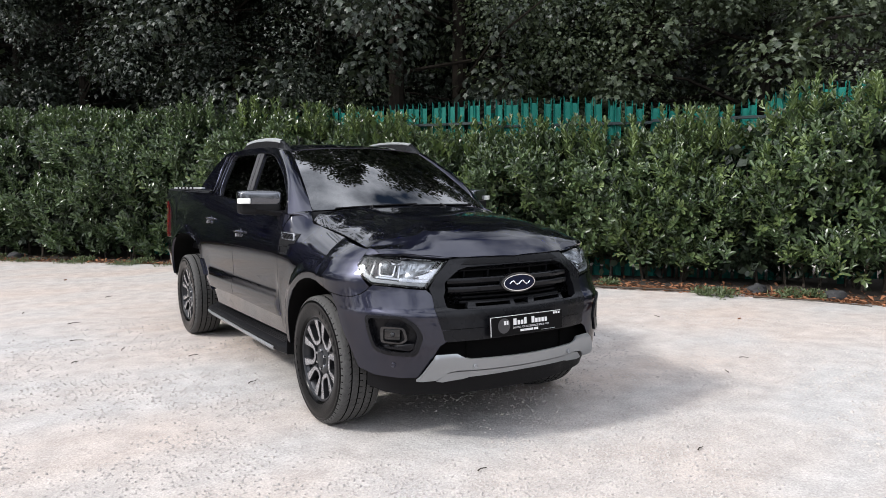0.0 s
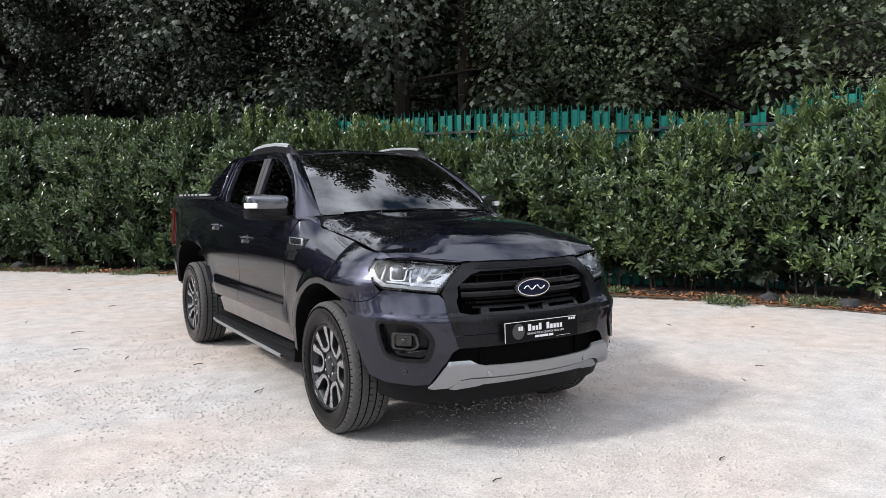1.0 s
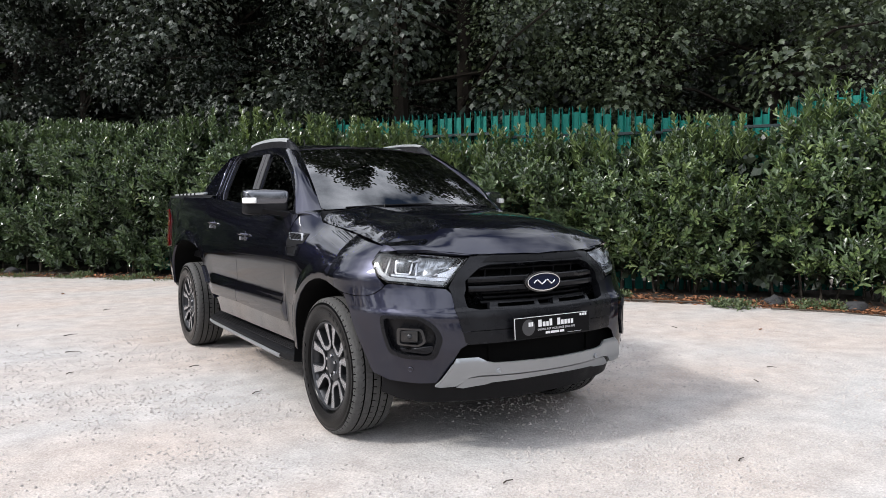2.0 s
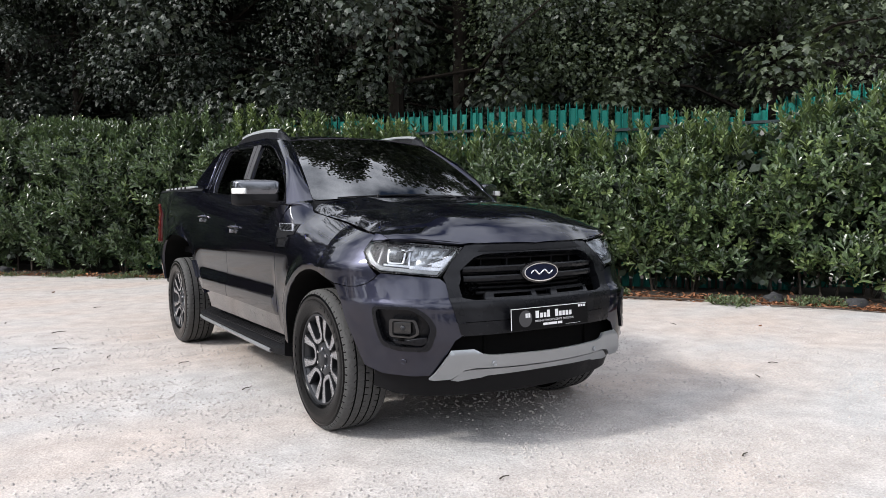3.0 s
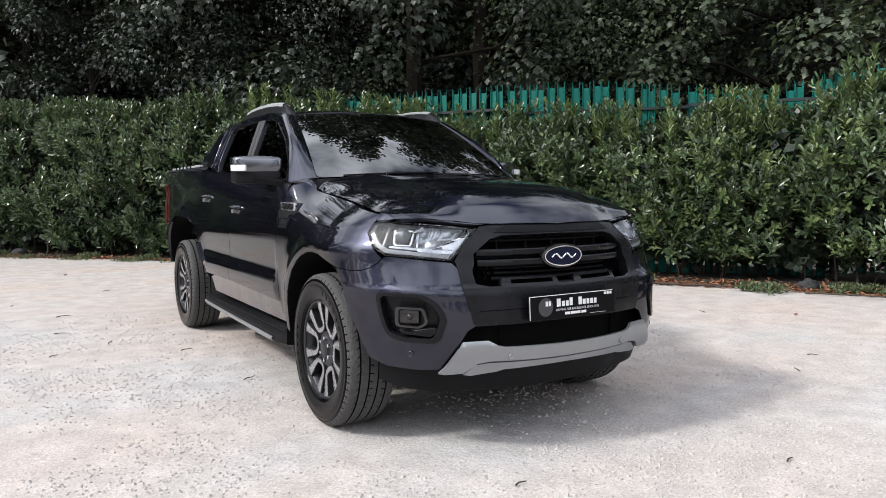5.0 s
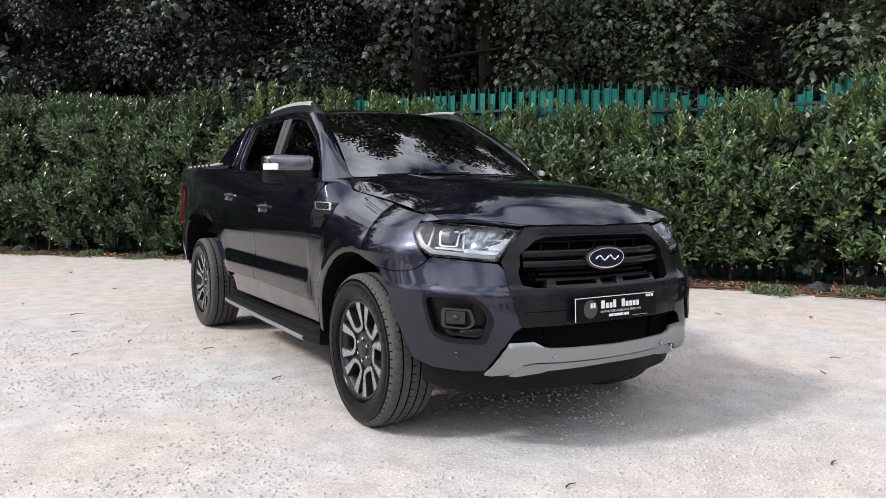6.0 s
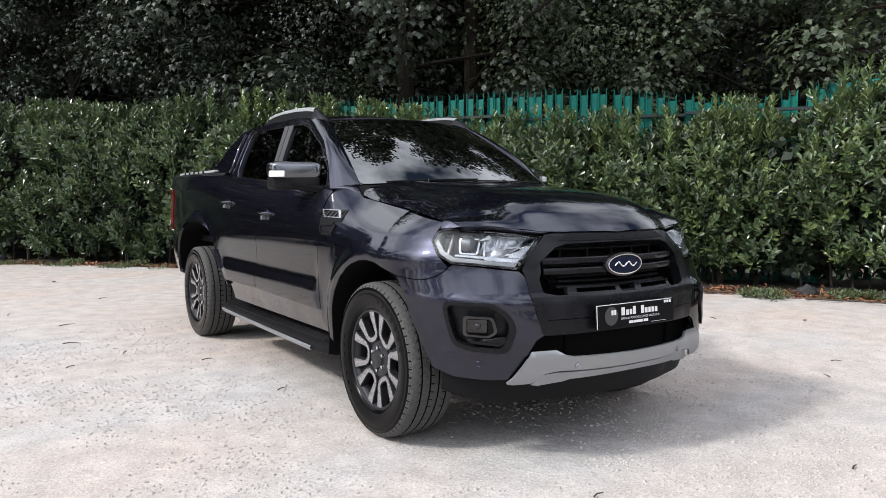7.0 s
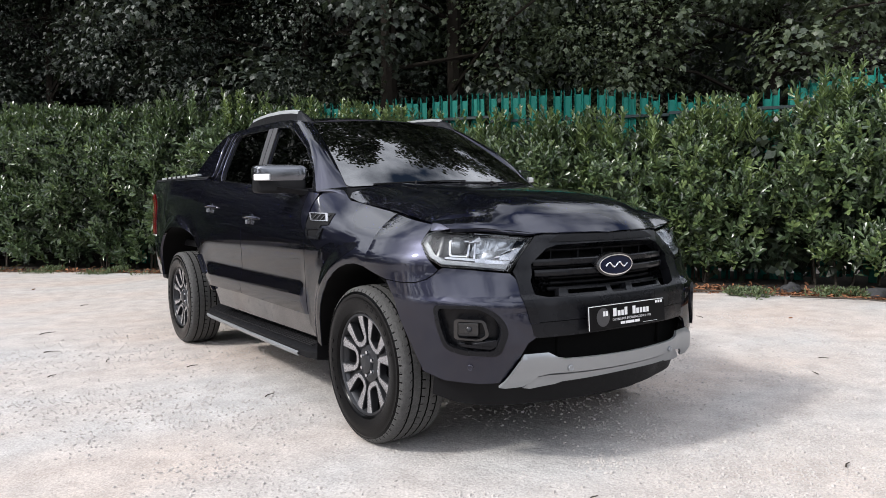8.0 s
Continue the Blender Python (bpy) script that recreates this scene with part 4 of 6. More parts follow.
def roof_skin(x, y):
    z = curve([(1.0, 1.702), (1.15, 1.723), (1.235, 1.735), (1.35, 1.752), (1.6, 1.775), (2.1, 1.782), (2.5, 1.768), (2.8, 1.735)], y)
    return Vector((x, y, z - 0.050 * (abs(x) / 0.60) ** 3))


truck = thing("pickup_truck", "dark grey metallic double-cab pickup truck parked on the gravel", "pickup truck", (0, 1.6, 0))

# arches as runs of (u, z), from rear foot to front foot
front_arch = [(unwrap(0.485 * math.cos(a), 0.40 + 0.485 * math.sin(a)), 0.40 + 0.485 * math.sin(a)) for a in np.linspace(0.0, 2.25, 14)]
rear_arch = rounded([(2.50, 0.505), (2.60, 0.62), (2.70, 0.78), (2.86, 0.93), (3.06, 0.985), (3.44, 0.985), (3.66, 0.92), (3.84, 0.76), (3.92, 0.50)], 0.08)[2:-2]

bonnet_edge = [(0.730, -0.375), (0.734, -0.28), (0.732, 0.04), (0.738, 0.30), (0.725, 0.42), (0.69, 0.47)]
bonnet_half = [(0, -0.77)] + [(x, Y0 - 0.665 * math.cos(math.asin((x / 0.86) ** 1.125))) for x in (0.15, 0.3, 0.42, 0.55, 0.66, 0.715)] + bonnet_edge + [(0.5, 0.41), (0.25, 0.37), (0, 0.36)]
bonnet = part("bonnet", sheet(bonnet_half, bonnet_skin, 0.022, 0.02, mirror=True), PAINT, truck)

lamp_top = lambda u: straight([(-1.3, 1.042), (-1.09, 1.042), (-0.959, 1.040), (-0.885, 1.028), (-0.875, 1.021), (-0.66, 1.041), (-0.446, 1.051), (-0.40, 1.052), (-0.374, 1.049)], u)
nose_rows = []
for u in [-0.374, -0.385, -0.40, -0.43] + [-0.46 - 0.038 * k for k in range(20)] + [-WRAP]:
    foot_pt = skin(u, lamp_top(u)) + Vector((0, -0.001, 0))
    bx = max(0.0, -plain_skin(u, 1.055).x - 0.008)
    lead_y = Y0 - 0.665 * math.cos(math.asin((min(bx, 0.715) / 0.86) ** 1.125))
    if bx > 0.715:
        turn = min(1.0, (-0.374 - u) / 0.056)
        bx, lead_y = 0.730 - 0.015 * turn, -0.375 - 0.113 * turn
    head_pt = bonnet_skin(-bx, max(lead_y, -0.77))
    belly_pt = head_pt.lerp(foot_pt, 0.5) + Vector((0, -0.006, 0.002)) * (u < -0.42)
    nose_rows.append([head_pt + Vector((0, 0.002, -0.0005)), belly_pt, foot_pt, foot_pt + Vector((0.012, 0.02, -0.001))])
for sd in (1, -1):
    part("nose_edge", loft([[(sd * p.x, p.y, p.z) for p in row] for row in nose_rows], core=Vector((0, 0.5, 0.9))), PAINT, bonnet)

wing_poly = ([(-0.170, 0.834)] + [(-0.28, 0.826), (-0.35, 0.830), (-0.402, 0.845), (-0.440, 0.868), (-0.458, 0.886), (-0.412, 0.931), (-0.349, 0.997), (-0.364, 1.045), (-0.378, 1.076)]
             + [(-0.25, 1.092), (0.142, 1.143), (0.30, 1.165), (0.455, 1.188), (0.52, 1.215), (0.60, 1.235), (0.72, 1.235), (0.745, 1.19), (0.752, 0.90), (0.752, 0.62), (0.765, 0.49), (0.70, 0.44)]
             + front_arch[:12])
wing_poly = [p for i, p in enumerate(wing_poly) if i == 0 or math.hypot(p[0] - wing_poly[i - 1][0], p[1] - wing_poly[i - 1][1]) > 0.004]
front_door_poly = rounded([(0.7640, 0.548), (0.7575, 0.62), (0.7570, 1.16), (0.7510, 1.200), (0.745, 1.236), (0.80, 1.243), (1.30, 1.278), (1.838, 1.308), (1.822, 1.24), (1.775, 1.05), (1.772, 0.844), (1.80, 0.66), (1.818, 0.566)], 0.012, 2)
rear_door_poly = rounded([(1.824, 0.566), (1.806, 0.66), (1.778, 0.844), (1.781, 1.05), (1.828, 1.24), (1.844, 1.309), (2.30, 1.336), (2.735, 1.362), (2.742, 1.31), (2.785, 1.19), (2.775, 0.98), (2.712, 0.80), (2.60, 0.64), (2.525, 0.562)], 0.012, 2)
bed_poly = [(2.791, 1.19), (2.748, 1.31), (2.742, 1.378), (3.2, 1.388), (3.8, 1.396), (4.46, 1.402), (4.47, 1.30), (4.39, 1.285), (4.37, 1.05), (4.38, 0.86), (4.49, 0.85), (4.46, 0.62), (4.40, 0.50)] + rear_arch[::-1] + [(2.498, 0.522), (2.606, 0.636), (2.718, 0.797), (2.781, 0.978)]
bumper_poly = [(-0.175, 0.830), (-0.28, 0.8225), (-0.354, 0.8265), (-0.4065, 0.842), (-0.4445, 0.8655), (-0.463, 0.8835), (-0.482, 0.894), (-0.612, 0.884), (-0.769, 0.866), (-0.862, 0.793), (-0.9, 0.709), (-0.904, 0.604), (-0.843, 0.57), (-0.81, 0.523), (-0.73, 0.402), (-0.627, 0.397), (-0.456, 0.404), (-0.345, 0.436), (-0.32, 0.485), (-0.243, 0.663), (-0.218, 0.762)]
lamp_poly = [(-0.350, 0.997), (-0.366, 1.036), (-0.40, 1.047), (-0.446, 1.046), (-0.66, 1.036), (-0.875, 1.016), (-0.82, 0.935), (-0.769, 0.874), (-0.606, 0.891), (-0.477, 0.899), (-0.414, 0.932)]
fog_poly = rounded([(-0.435, 0.738), (-0.664, 0.738), (-0.735, 0.693), (-0.764, 0.627), (-0.714, 0.522), (-0.548, 0.526), (-0.466, 0.55), (-0.442, 0.644)], 0.03, 3)


def shrink(poly, k, dx=0.0, dz=0.0):
    cx, cz = sum(p[0] for p in poly) / len(poly), sum(p[1] for p in poly) / len(poly)
    return [(cx + dx + (x - cx) * k, cz + dz + (z - cz) * k) for x, z in poly]


for sd in (1, -1):
    part("front_wing", sheet(wing_poly, skin, 0.018, 0.018, side=sd), PAINT, truck)
    fd = part("front_door", sheet(front_door_poly, skin, 0.022, 0.018, side=sd), PAINT, truck)
    rd = part("rear_door", sheet(rear_door_poly, skin, 0.022, 0.018, side=sd), PAINT, truck)
    part("bed_side", sheet(bed_poly, skin, 0.026, 0.02, side=sd), PAINT, truck)
    # dark lip round the front and rear arches
    for run in (front_arch, rear_arch):
        part("arch_liner", loft([[(sd * (skin(u, z).x + k), skin(u, z).y, z) for k in (0.006, 0.05, 0.25, 0.52)] for u, z in run], core=Vector((sd * -0.9, run[7][0], 5))), DARK, truck)
    # door handles, with a bright key insert
    for door, y, z in ((fd, 1.506, 1.085), (rd, 2.36, 1.155)):
        x = sd * skin(y - Y0, z).x
        o = -sd
        bar = tube([(x - o * 0.004, y - 0.082, z), (x + o * 0.026, y - 0.062, z + 0.004), (x + o * 0.032, y, z + 0.006), (x + o * 0.026, y + 0.062, z + 0.004), (x - o * 0.004, y + 0.082, z)], 0.011, 10, flat=0.8)
        part("door_handle", bar, PAINT, door)
        part("handle_cup", moved(lathe([(0.004, 0.0), (0.003, 0.035), (-0.004, 0.05)], 20), Matrix.Translation((x + o * 0.002, y, z - 0.008)) @ Matrix.Diagonal((o, 1.1, 0.75, 1))), PAINT, door)
        part("lock_cover", box(min(x, x + o * 0.034), max(x, x + o * 0.034), y + 0.006, y + 0.018, z - 0.040, z - 0.012, 0.004), ALLOY, door, "bright lock cover")
    # rocker below the doors
    part("sill", sheet([(0.69, 0.42), (0.70, 0.488), (0.760, 0.556), (1.8, 0.576), (2.51, 0.568), (2.45, 0.42)], lambda u, z: skin(u, z) + Vector((0.024, 0, 0)), 0.1, 0.05, side=sd), GLOSS, truck)
    # side step: ribbed black tread, bright outer edge, brackets
    step = part("side_step", loft([[(sd * -xx, y, zz) for xx, zz in ((0.70, 0.335), (0.70, 0.372), (0.74, 0.376), (w - 0.045, 0.352), (w - 0.010, 0.335), (w - 0.012, 0.300), (0.80, 0.296), (0.70, 0.335))] for y, w in ((0.54, 0.80), (0.58, 0.86), (0.70, 0.895), (1.6, 0.885), (2.5, 0.868), (2.66, 0.85), (2.70, 0.81))], core=Vector((sd * -0.8, 1.6, 0.33))), BLACK, truck)
    for k in range(7):
        xr = sd * -(0.735 + 0.016 * k)
        part("tread_rib", box(xr - 0.004, xr + 0.004, 0.72, 2.52, 0.370 - 0.0034 * k, 0.382 - 0.0034 * k, 0.002, 1), BLACK, step)
    part("edge_trim", loft([[(sd * -xx, y, zz) for xx, zz in ((w - 0.0095, 0.3210), (w - 0.002, 0.316), (w - 0.001, 0.306), (w - 0.010, 0.292))] for y, w in ((0.790, 0.896), (0.82, 0.897), (1.6, 0.888), (2.5, 0.871), (2.62, 0.86))], core=Vector((sd * -0.8, 1.6, 0.32))), GUARD, step, "bright silver edge trim")
    for y in (0.9, 1.7, 2.4):
        part("bracket", box(min(sd * -0.5, sd * -0.78), max(sd * -0.5, sd * -0.78), y - 0.03, y + 0.03, 0.32, 0.36, 0.006), BLACK, step)
    # headlamp
    lamp = part("headlamp", sheet(shrink(lamp_poly, 0.985), back_skin(0.075), 0.03, 0.0, side=sd), LAMP_DARK, truck, "clear headlamp with a bright reflector and projector")
    sides = loft([[Vector((sd * a.x, a.y, a.z)) for a in (skin(u, z), back_skin(0.085)(u, z))] for u, z in lamp_poly + lamp_poly[:1]], core=Vector((0, -3, 1)))
    part("bezel", sides, GLOSS, lamp)
    proj = rounded([(-0.497, 1.010), (-0.607, 1.006), (-0.612, 0.937), (-0.517, 0.940)], 0.016, 3)
    part("projector_surround", sheet(proj, back_skin(0.03), 0.05, 0.05, holes=(shrink(proj, 0.84),), side=sd), ALLOY, lamp, "bright projector surround")
    c = back_skin(0.045)(-0.558, 0.980)
    part("projector", moved(lathe([(-0.02, 0.042), (0.0, 0.041), (0.018, 0.034), (0.027, 0.018), (0.030, 0.0005)], 24), Matrix.Translation((sd * c.x, c.y, c.z)) @ Matrix.Rotation(radians(-90 - sd * -28), 4, "Z")), OPTIC, lamp, "dark glass projector lens")
    part("reflector", sheet(rounded([(-0.63, 1.020), (-0.845, 1.004), (-0.79, 0.945), (-0.70, 0.925), (-0.632, 0.935)], 0.014), lambda u, z: back_skin(0.05 + 0.018 * math.sin(u * 55) * math.cos(z * 60))(u, z), 0.012, 0.02, side=sd), BOWL, lamp, "bright faceted reflector")
    part("outer_reflector", sheet(rounded([(-0.385, 1.020), (-0.475, 1.025), (-0.495, 0.945), (-0.455, 0.922), (-0.40, 0.955)], 0.012), lambda u, z: back_skin(0.045 + 0.012 * math.sin(u * 70))(u, z), 0.012, 0.02, side=sd), LAMP_DARK, lamp)
    part("light_guide", sheet([(-0.378, 1.028), (-0.366, 0.998), (-0.424, 0.940), (-0.482, 0.909), (-0.606, 0.901), (-0.765, 0.884), (-0.775, 0.900), (-0.61, 0.917), (-0.495, 0.926), (-0.440, 0.953), (-0.392, 1.0), (-0.395, 1.030)], back_skin(0.018), 0.03, 0.015, side=sd), GUIDE, lamp, "pale light guide along the lamp's edge")
    part("shelf", sheet([(-0.50, 0.938), (-0.63, 0.932), (-0.79, 0.920), (-0.785, 0.906), (-0.63, 0.921), (-0.50, 0.930)], back_skin(0.035), 0.04, 0.02, side=sd), BOWL, lamp)
    part("divider", sheet([(-0.622, 1.022), (-0.630, 1.021), (-0.640, 0.930), (-0.632, 0.931)], back_skin(0.028), 0.04, 0.02, side=sd), ALLOY, lamp)
    for k in range(11):
        a, top_z = -0.648 - k * 0.0165, 1.014 - 0.0012 * k
        part("flute", sheet([(a, top_z), (a - 0.0125, top_z - 0.001), (a - 0.010 + 0.0035 * k, 0.950 + 0.0014 * k), (a + 0.002 + 0.0035 * k, 0.948 + 0.0014 * k)], back_skin(0.044 + 0.004 * (k % 2) + 0.003 * (k % 3)), 0.02, 0.006, side=sd), BOWL, lamp)
    part("blade", sheet([(-0.640, 0.930), (-0.70, 0.925), (-0.792, 0.918), (-0.850, 0.985), (-0.862, 1.006), (-0.846, 0.965), (-0.796, 0.900), (-0.70, 0.908), (-0.642, 0.915)], back_skin(0.033), 0.04, 0.012, side=sd), ALLOY, lamp, "bright blade along the lamp's inner edge")
    part("lens", sheet(lamp_poly, skin, 0.03, 0.006, side=sd), CLEAR, lamp).visible_shadow = False
    seal = [[(sd * v.x, v.y, v.z) for v in (skin(u, z) + (skin(u, z) - CORE).normalized() * 0.001, skin(u2, z2) + (skin(u2, z2) - CORE).normalized() * 0.003)] for (u, z), (u2, z2) in zip(lamp_poly + lamp_poly[:1], shrink(lamp_poly, 0.965) + shrink(lamp_poly, 0.965)[:1])]
    part("seal", loft(seal), GLOSS, lamp)
    # rear lamp
    part("tail_lamp", sheet(rounded([(4.415, 1.275), (4.50, 1.27), (4.505, 0.88), (4.405, 0.88), (4.40, 1.05)], 0.02), skin, 0.05, 0.04, side=sd, lift=0.008), RED, truck, "red tail lamp")
    # wing vent: two bright framed meshes
    vent = part("wing_vent", sheet([(0.765 - 0.03, 1.125), (0.49, 1.120), (0.50, 1.060), (0.575, 1.055), (0.60, 0.985), (0.70, 0.985), (0.745, 1.06)], skin, 0.05, 0.012, side=sd, lift=0.004), BLACK, truck, "black wing vent with chrome frames")
    up = [(0.735, 1.122), (0.545, 1.117), (0.50, 1.075), (0.69, 1.078)]
    part("upper_frame", sheet(up, skin, 0.05, 0.012, side=sd, holes=(shrink(up, 0.80, 0.004),), lift=0.012), ALLOY, vent, "bright metal frame")
    dn = [(0.735, 1.035), (0.535, 1.040), (0.56, 0.982), (0.70, 0.982)]
    part("lower_frame", sheet(dn, skin, 0.05, 0.012, side=sd, holes=(shrink(dn, 0.70, 0.01, 0.004),), lift=0.010), SATIN, vent)
    for k in range(4):
        part("bar", sheet([(0.515 + 0.045 * k, 1.112), (0.522 + 0.045 * k, 1.112), (0.552 + 0.045 * k, 1.08), (0.545 + 0.045 * k, 1.08)], skin, 0.05, 0.006, side=sd, lift=0.009), GLOSS, vent)
    # fog lamp pod
    pod = part("fog_lamp", sheet(fog_poly, lambda u, z: skin(u, z) + Vector((0.012, 0.045 * min(1, (0.76 - z) / 0.12), 0)), 0.03, 0.0, side=sd), SATIN, truck, "black fog lamp pod in the bumper")
    part("surround", sheet(fog_poly, skin, 0.03, 0.03, holes=(shrink(fog_poly, 0.84, 0.004, 0.004),), side=sd, lift=0.010), SATIN, pod)
    fl = rounded([(-0.528, 0.68), (-0.665, 0.677), (-0.677, 0.61), (-0.634, 0.586), (-0.516, 0.593)], 0.018)
    part("housing", sheet(fl, skin, 0.03, 0.055, holes=(shrink(fl, 0.80),), side=sd, lift=0.004), GLOSS, pod)
    c = back_skin(0.034)(-0.602, 0.634)
    part("bulb", moved(lathe([(-0.010, 0.014), (0.002, 0.012), (0.006, 0.007), (0.007, 0.0005)], 16), Matrix.Translation((sd * (c.x - 0.004), c.y - 0.016, c.z)) @ Matrix.Rotation(radians(-90 - sd * 40), 4, "Z")), LAMP_DARK, pod, "small dark fog lamp bulb")
    part("lens", moved(box(-0.050, 0.050, -0.010, 0.010, -0.034, 0.034, 0.009, 3), Matrix.Translation((sd * c.x, c.y, c.z)) @ Matrix.Rotation(radians(sd * -42), 4, "Z")), GLOSS, pod, "dark fog lamp lens")
    part("trim_line", sheet([(-0.529, 0.577), (-0.676, 0.566), (-0.71, 0.591), (-0.702, 0.566), (-0.676, 0.552), (-0.55, 0.562)], skin, 0.03, 0.01, side=sd, lift=0.004), SATIN, pod)
    for u, z in ((-0.579, 0.47), (-1.009, 0.449)):
        c, c2 = skin(u, z), skin(u - 0.01, z)
        ang = math.atan2(c2.y - c.y, c2.x - c.x)
        sens = lathe([(-0.005, 0.014), (0.006, 0.0135), (0.008, 0.011), (0.006, 0.009), (0.0055, 0.0005)], 20)
        part("parking_sensor", moved(sens, Matrix.Translation((sd * c.x, c.y - (0.027 if u < -0.8 else 0.0), c.z)) @ Matrix.Rotation(-math.pi / 2 + (ang if sd > 0 else -ang), 4, "Z")), GUARD if u < -0.8 else PAINT, truck)

# bumper skins, one for each corner
for sd in (1, -1):
    part("bumper_corner", sheet(bumper_poly, skin, 0.020, 0.012, holes=(shrink(fog_poly, 0.93),), side=sd), PAINT, truck)

# ---- grille and lower front ----
mid = -WRAP
part("bumper_core", sheet([(mid, 0.90), (-0.75, 0.88), (-0.30, 0.80), (-0.30, 0.46), (-0.45, 0.41), (mid, 0.40)], back_skin(0.125), 0.06, 0.0, mirror=True), DARK, truck)
frame_poly = [(mid, 1.038), (-1.09, 1.038), (-0.959, 1.034), (-0.885, 1.022), (-0.825, 0.945), (-0.782, 0.872), (-0.834, 0.791), (-0.853, 0.707), (-0.862, 0.655), (mid, 0.660)]
open_poly = [(mid - 0.01, 0.985), (-0.976, 0.980), (-0.930, 0.965), (-0.862, 0.900), (-0.866, 0.830), (-0.905, 0.768), (-0.955, 0.757), (mid - 0.01, 0.757)]
grille = part("grille", sheet(frame_poly, skin, 0.03, 0.05, holes=(open_poly,), mirror=True, lift=0.004), SATIN, truck, "dark grey grille frame with black bars")
part("backing", sheet([(mid, 1.0), (-0.85, 1.0), (-0.83, 0.72), (mid, 0.72)], back_skin(0.11), 0.06, 0.0, mirror=True), DARK, grille)
part("name_panel", sheet([(mid, 1.024), (-0.985, 1.020), (-0.945, 0.992), (mid, 0.990)], skin, 0.04, 0.01, mirror=True, lift=0.007), BLACK, grille)
for k in range(6):
    u = mid + 0.245 - 0.098 * k
    b = [(-0.024, 0.997), (0.024, 0.997), (0.024, 1.015), (-0.024, 1.015)]
    part("raised_bar", sheet(b, lambda x, z, k=k: Vector((0.245 - 0.098 * k + x, Y0 - (0.77 - curve(SETBACK, z)) * math.cos(math.asin((abs(0.245 - 0.098 * k + x) / 0.87) ** 1.125)) - 0.0085, z)), 0.05, 0.004), BLACK, grille)


def slat(z, h, dep, x1, lean=0.0, mat=BLACK):
    """Cross bar that follows the nose's curve."""
    rows = []
    for k in range(25):
        x = -x1 + 2 * x1 * k / 24
        y = Y0 - (0.77 - curve(SETBACK, z)) * math.cos(math.asin((abs(x) / 0.90) ** 1.125)) + dep
        rows.append([(x, y + dy, z + dz) for dy, dz in ((0.035, h / 2), (0.004 + lean, h / 2), (0.0, h / 2 - 0.005), (0.0, -h / 2 + 0.005), (0.004, -h / 2), (0.035, -h / 2))])
    return loft(rows, core=Vector((0, -0.5, z)))


for z, h, dep, x1 in ((0.905, 0.030, 0.008, 0.43), (0.858, 0.030, 0.008, 0.43)):
    part("main_bar", slat(z, h, dep, x1), SATIN, grille)
for z, h, dep, x1 in ((0.955, 0.014, 0.06, 0.42), (0.882, 0.012, 0.04, 0.42), (0.832, 0.014, 0.05, 0.40), (0.808, 0.014, 0.05, 0.38), (0.784, 0.016, 0.035, 0.36)):
    part("inner_bar", slat(z, h, dep, x1), BLACK, grille)
part("lower_bar", slat(0.758, 0.012, 0.004, 0.345), BLACK, grille)
nose_line = lambda x, z: Vector((x, Y0 - (0.77 - curve(SETBACK, z)) * math.cos(math.asin((abs(x) / 0.90) ** 1.125)) - 0.004, z))
for x0, x1 in ((-0.345, -0.045), (0.045, 0.345)):
    slot = [(x0, 0.758), (x1, 0.758), (x1 - 0.006, 0.792), (x0 + 0.012, 0.792)]
    part("slotted_bar", sheet(slot, nose_line, 0.05, 0.04, holes=([(x0 + 0.05, 0.766), (x1 - 0.03, 0.766), (x1 - 0.032, 0.784), (x0 + 0.052, 0.784)],)), SATIN, grille)
for x in (-0.30, -0.15, 0.0, 0.15, 0.30):
    part("upright", box(x - 0.005, x + 0.005, -0.73 + 0.35 * x * x, -0.68 + 0.35 * x * x, 0.76, 0.982, 0.003, 1), BLACK, grille)
for sd in (1, -1):
    for r in range(5):
        for k in range(4):
            u, z = -0.885 - 0.028 * k, 0.785 + 0.020 * r
            c = back_skin(0.05)(u - (0.014 if r % 2 else 0), z)
            hexa = lathe([(0.0, 0.011), (0.010, 0.011), (0.010, 0.008), (0.0, 0.008)], 6)
            part("mesh_ring", moved(hexa, Matrix.Translation((sd * c.x, c.y, c.z)) @ Matrix.Rotation(math.pi / 2, 4, "Z")), BLACK, grille)
# badge: chrome oval, dark field, plain bright swash
oval = lambda rx, rz, d, n=48: [(rx * math.cos(6.28319 * k / n), rz * math.sin(6.28319 * k / n)) for k in range(n)]
nose_y = skin(mid, 0.876).y
place = lambda d: (lambda x, z: Vector((x, nose_y - d + 0.35 * x * x, 0.880 + z)))
badge = part("badge", sheet(oval(0.122, 0.056, 0), place(0.006), 0.04, 0.045), GLOSS, grille, "oval badge with a chrome rim")
part("rim", sheet(oval(0.112, 0.048, 0), place(0.014), 0.04, 0.014, holes=(oval(0.1065, 0.0430, 0),)), CHROME, badge)
part("field", sheet(oval(0.106, 0.041, 0), place(0.010), 0.04, 0.0), BLUE, badge)
part("swash", tube([place(0.013)(x, 0.010 * math.sin(x * 95)) for x in np.linspace(-0.072, 0.072, 31)], 0.0045, 6), CHROME, badge, "plain bright swash")

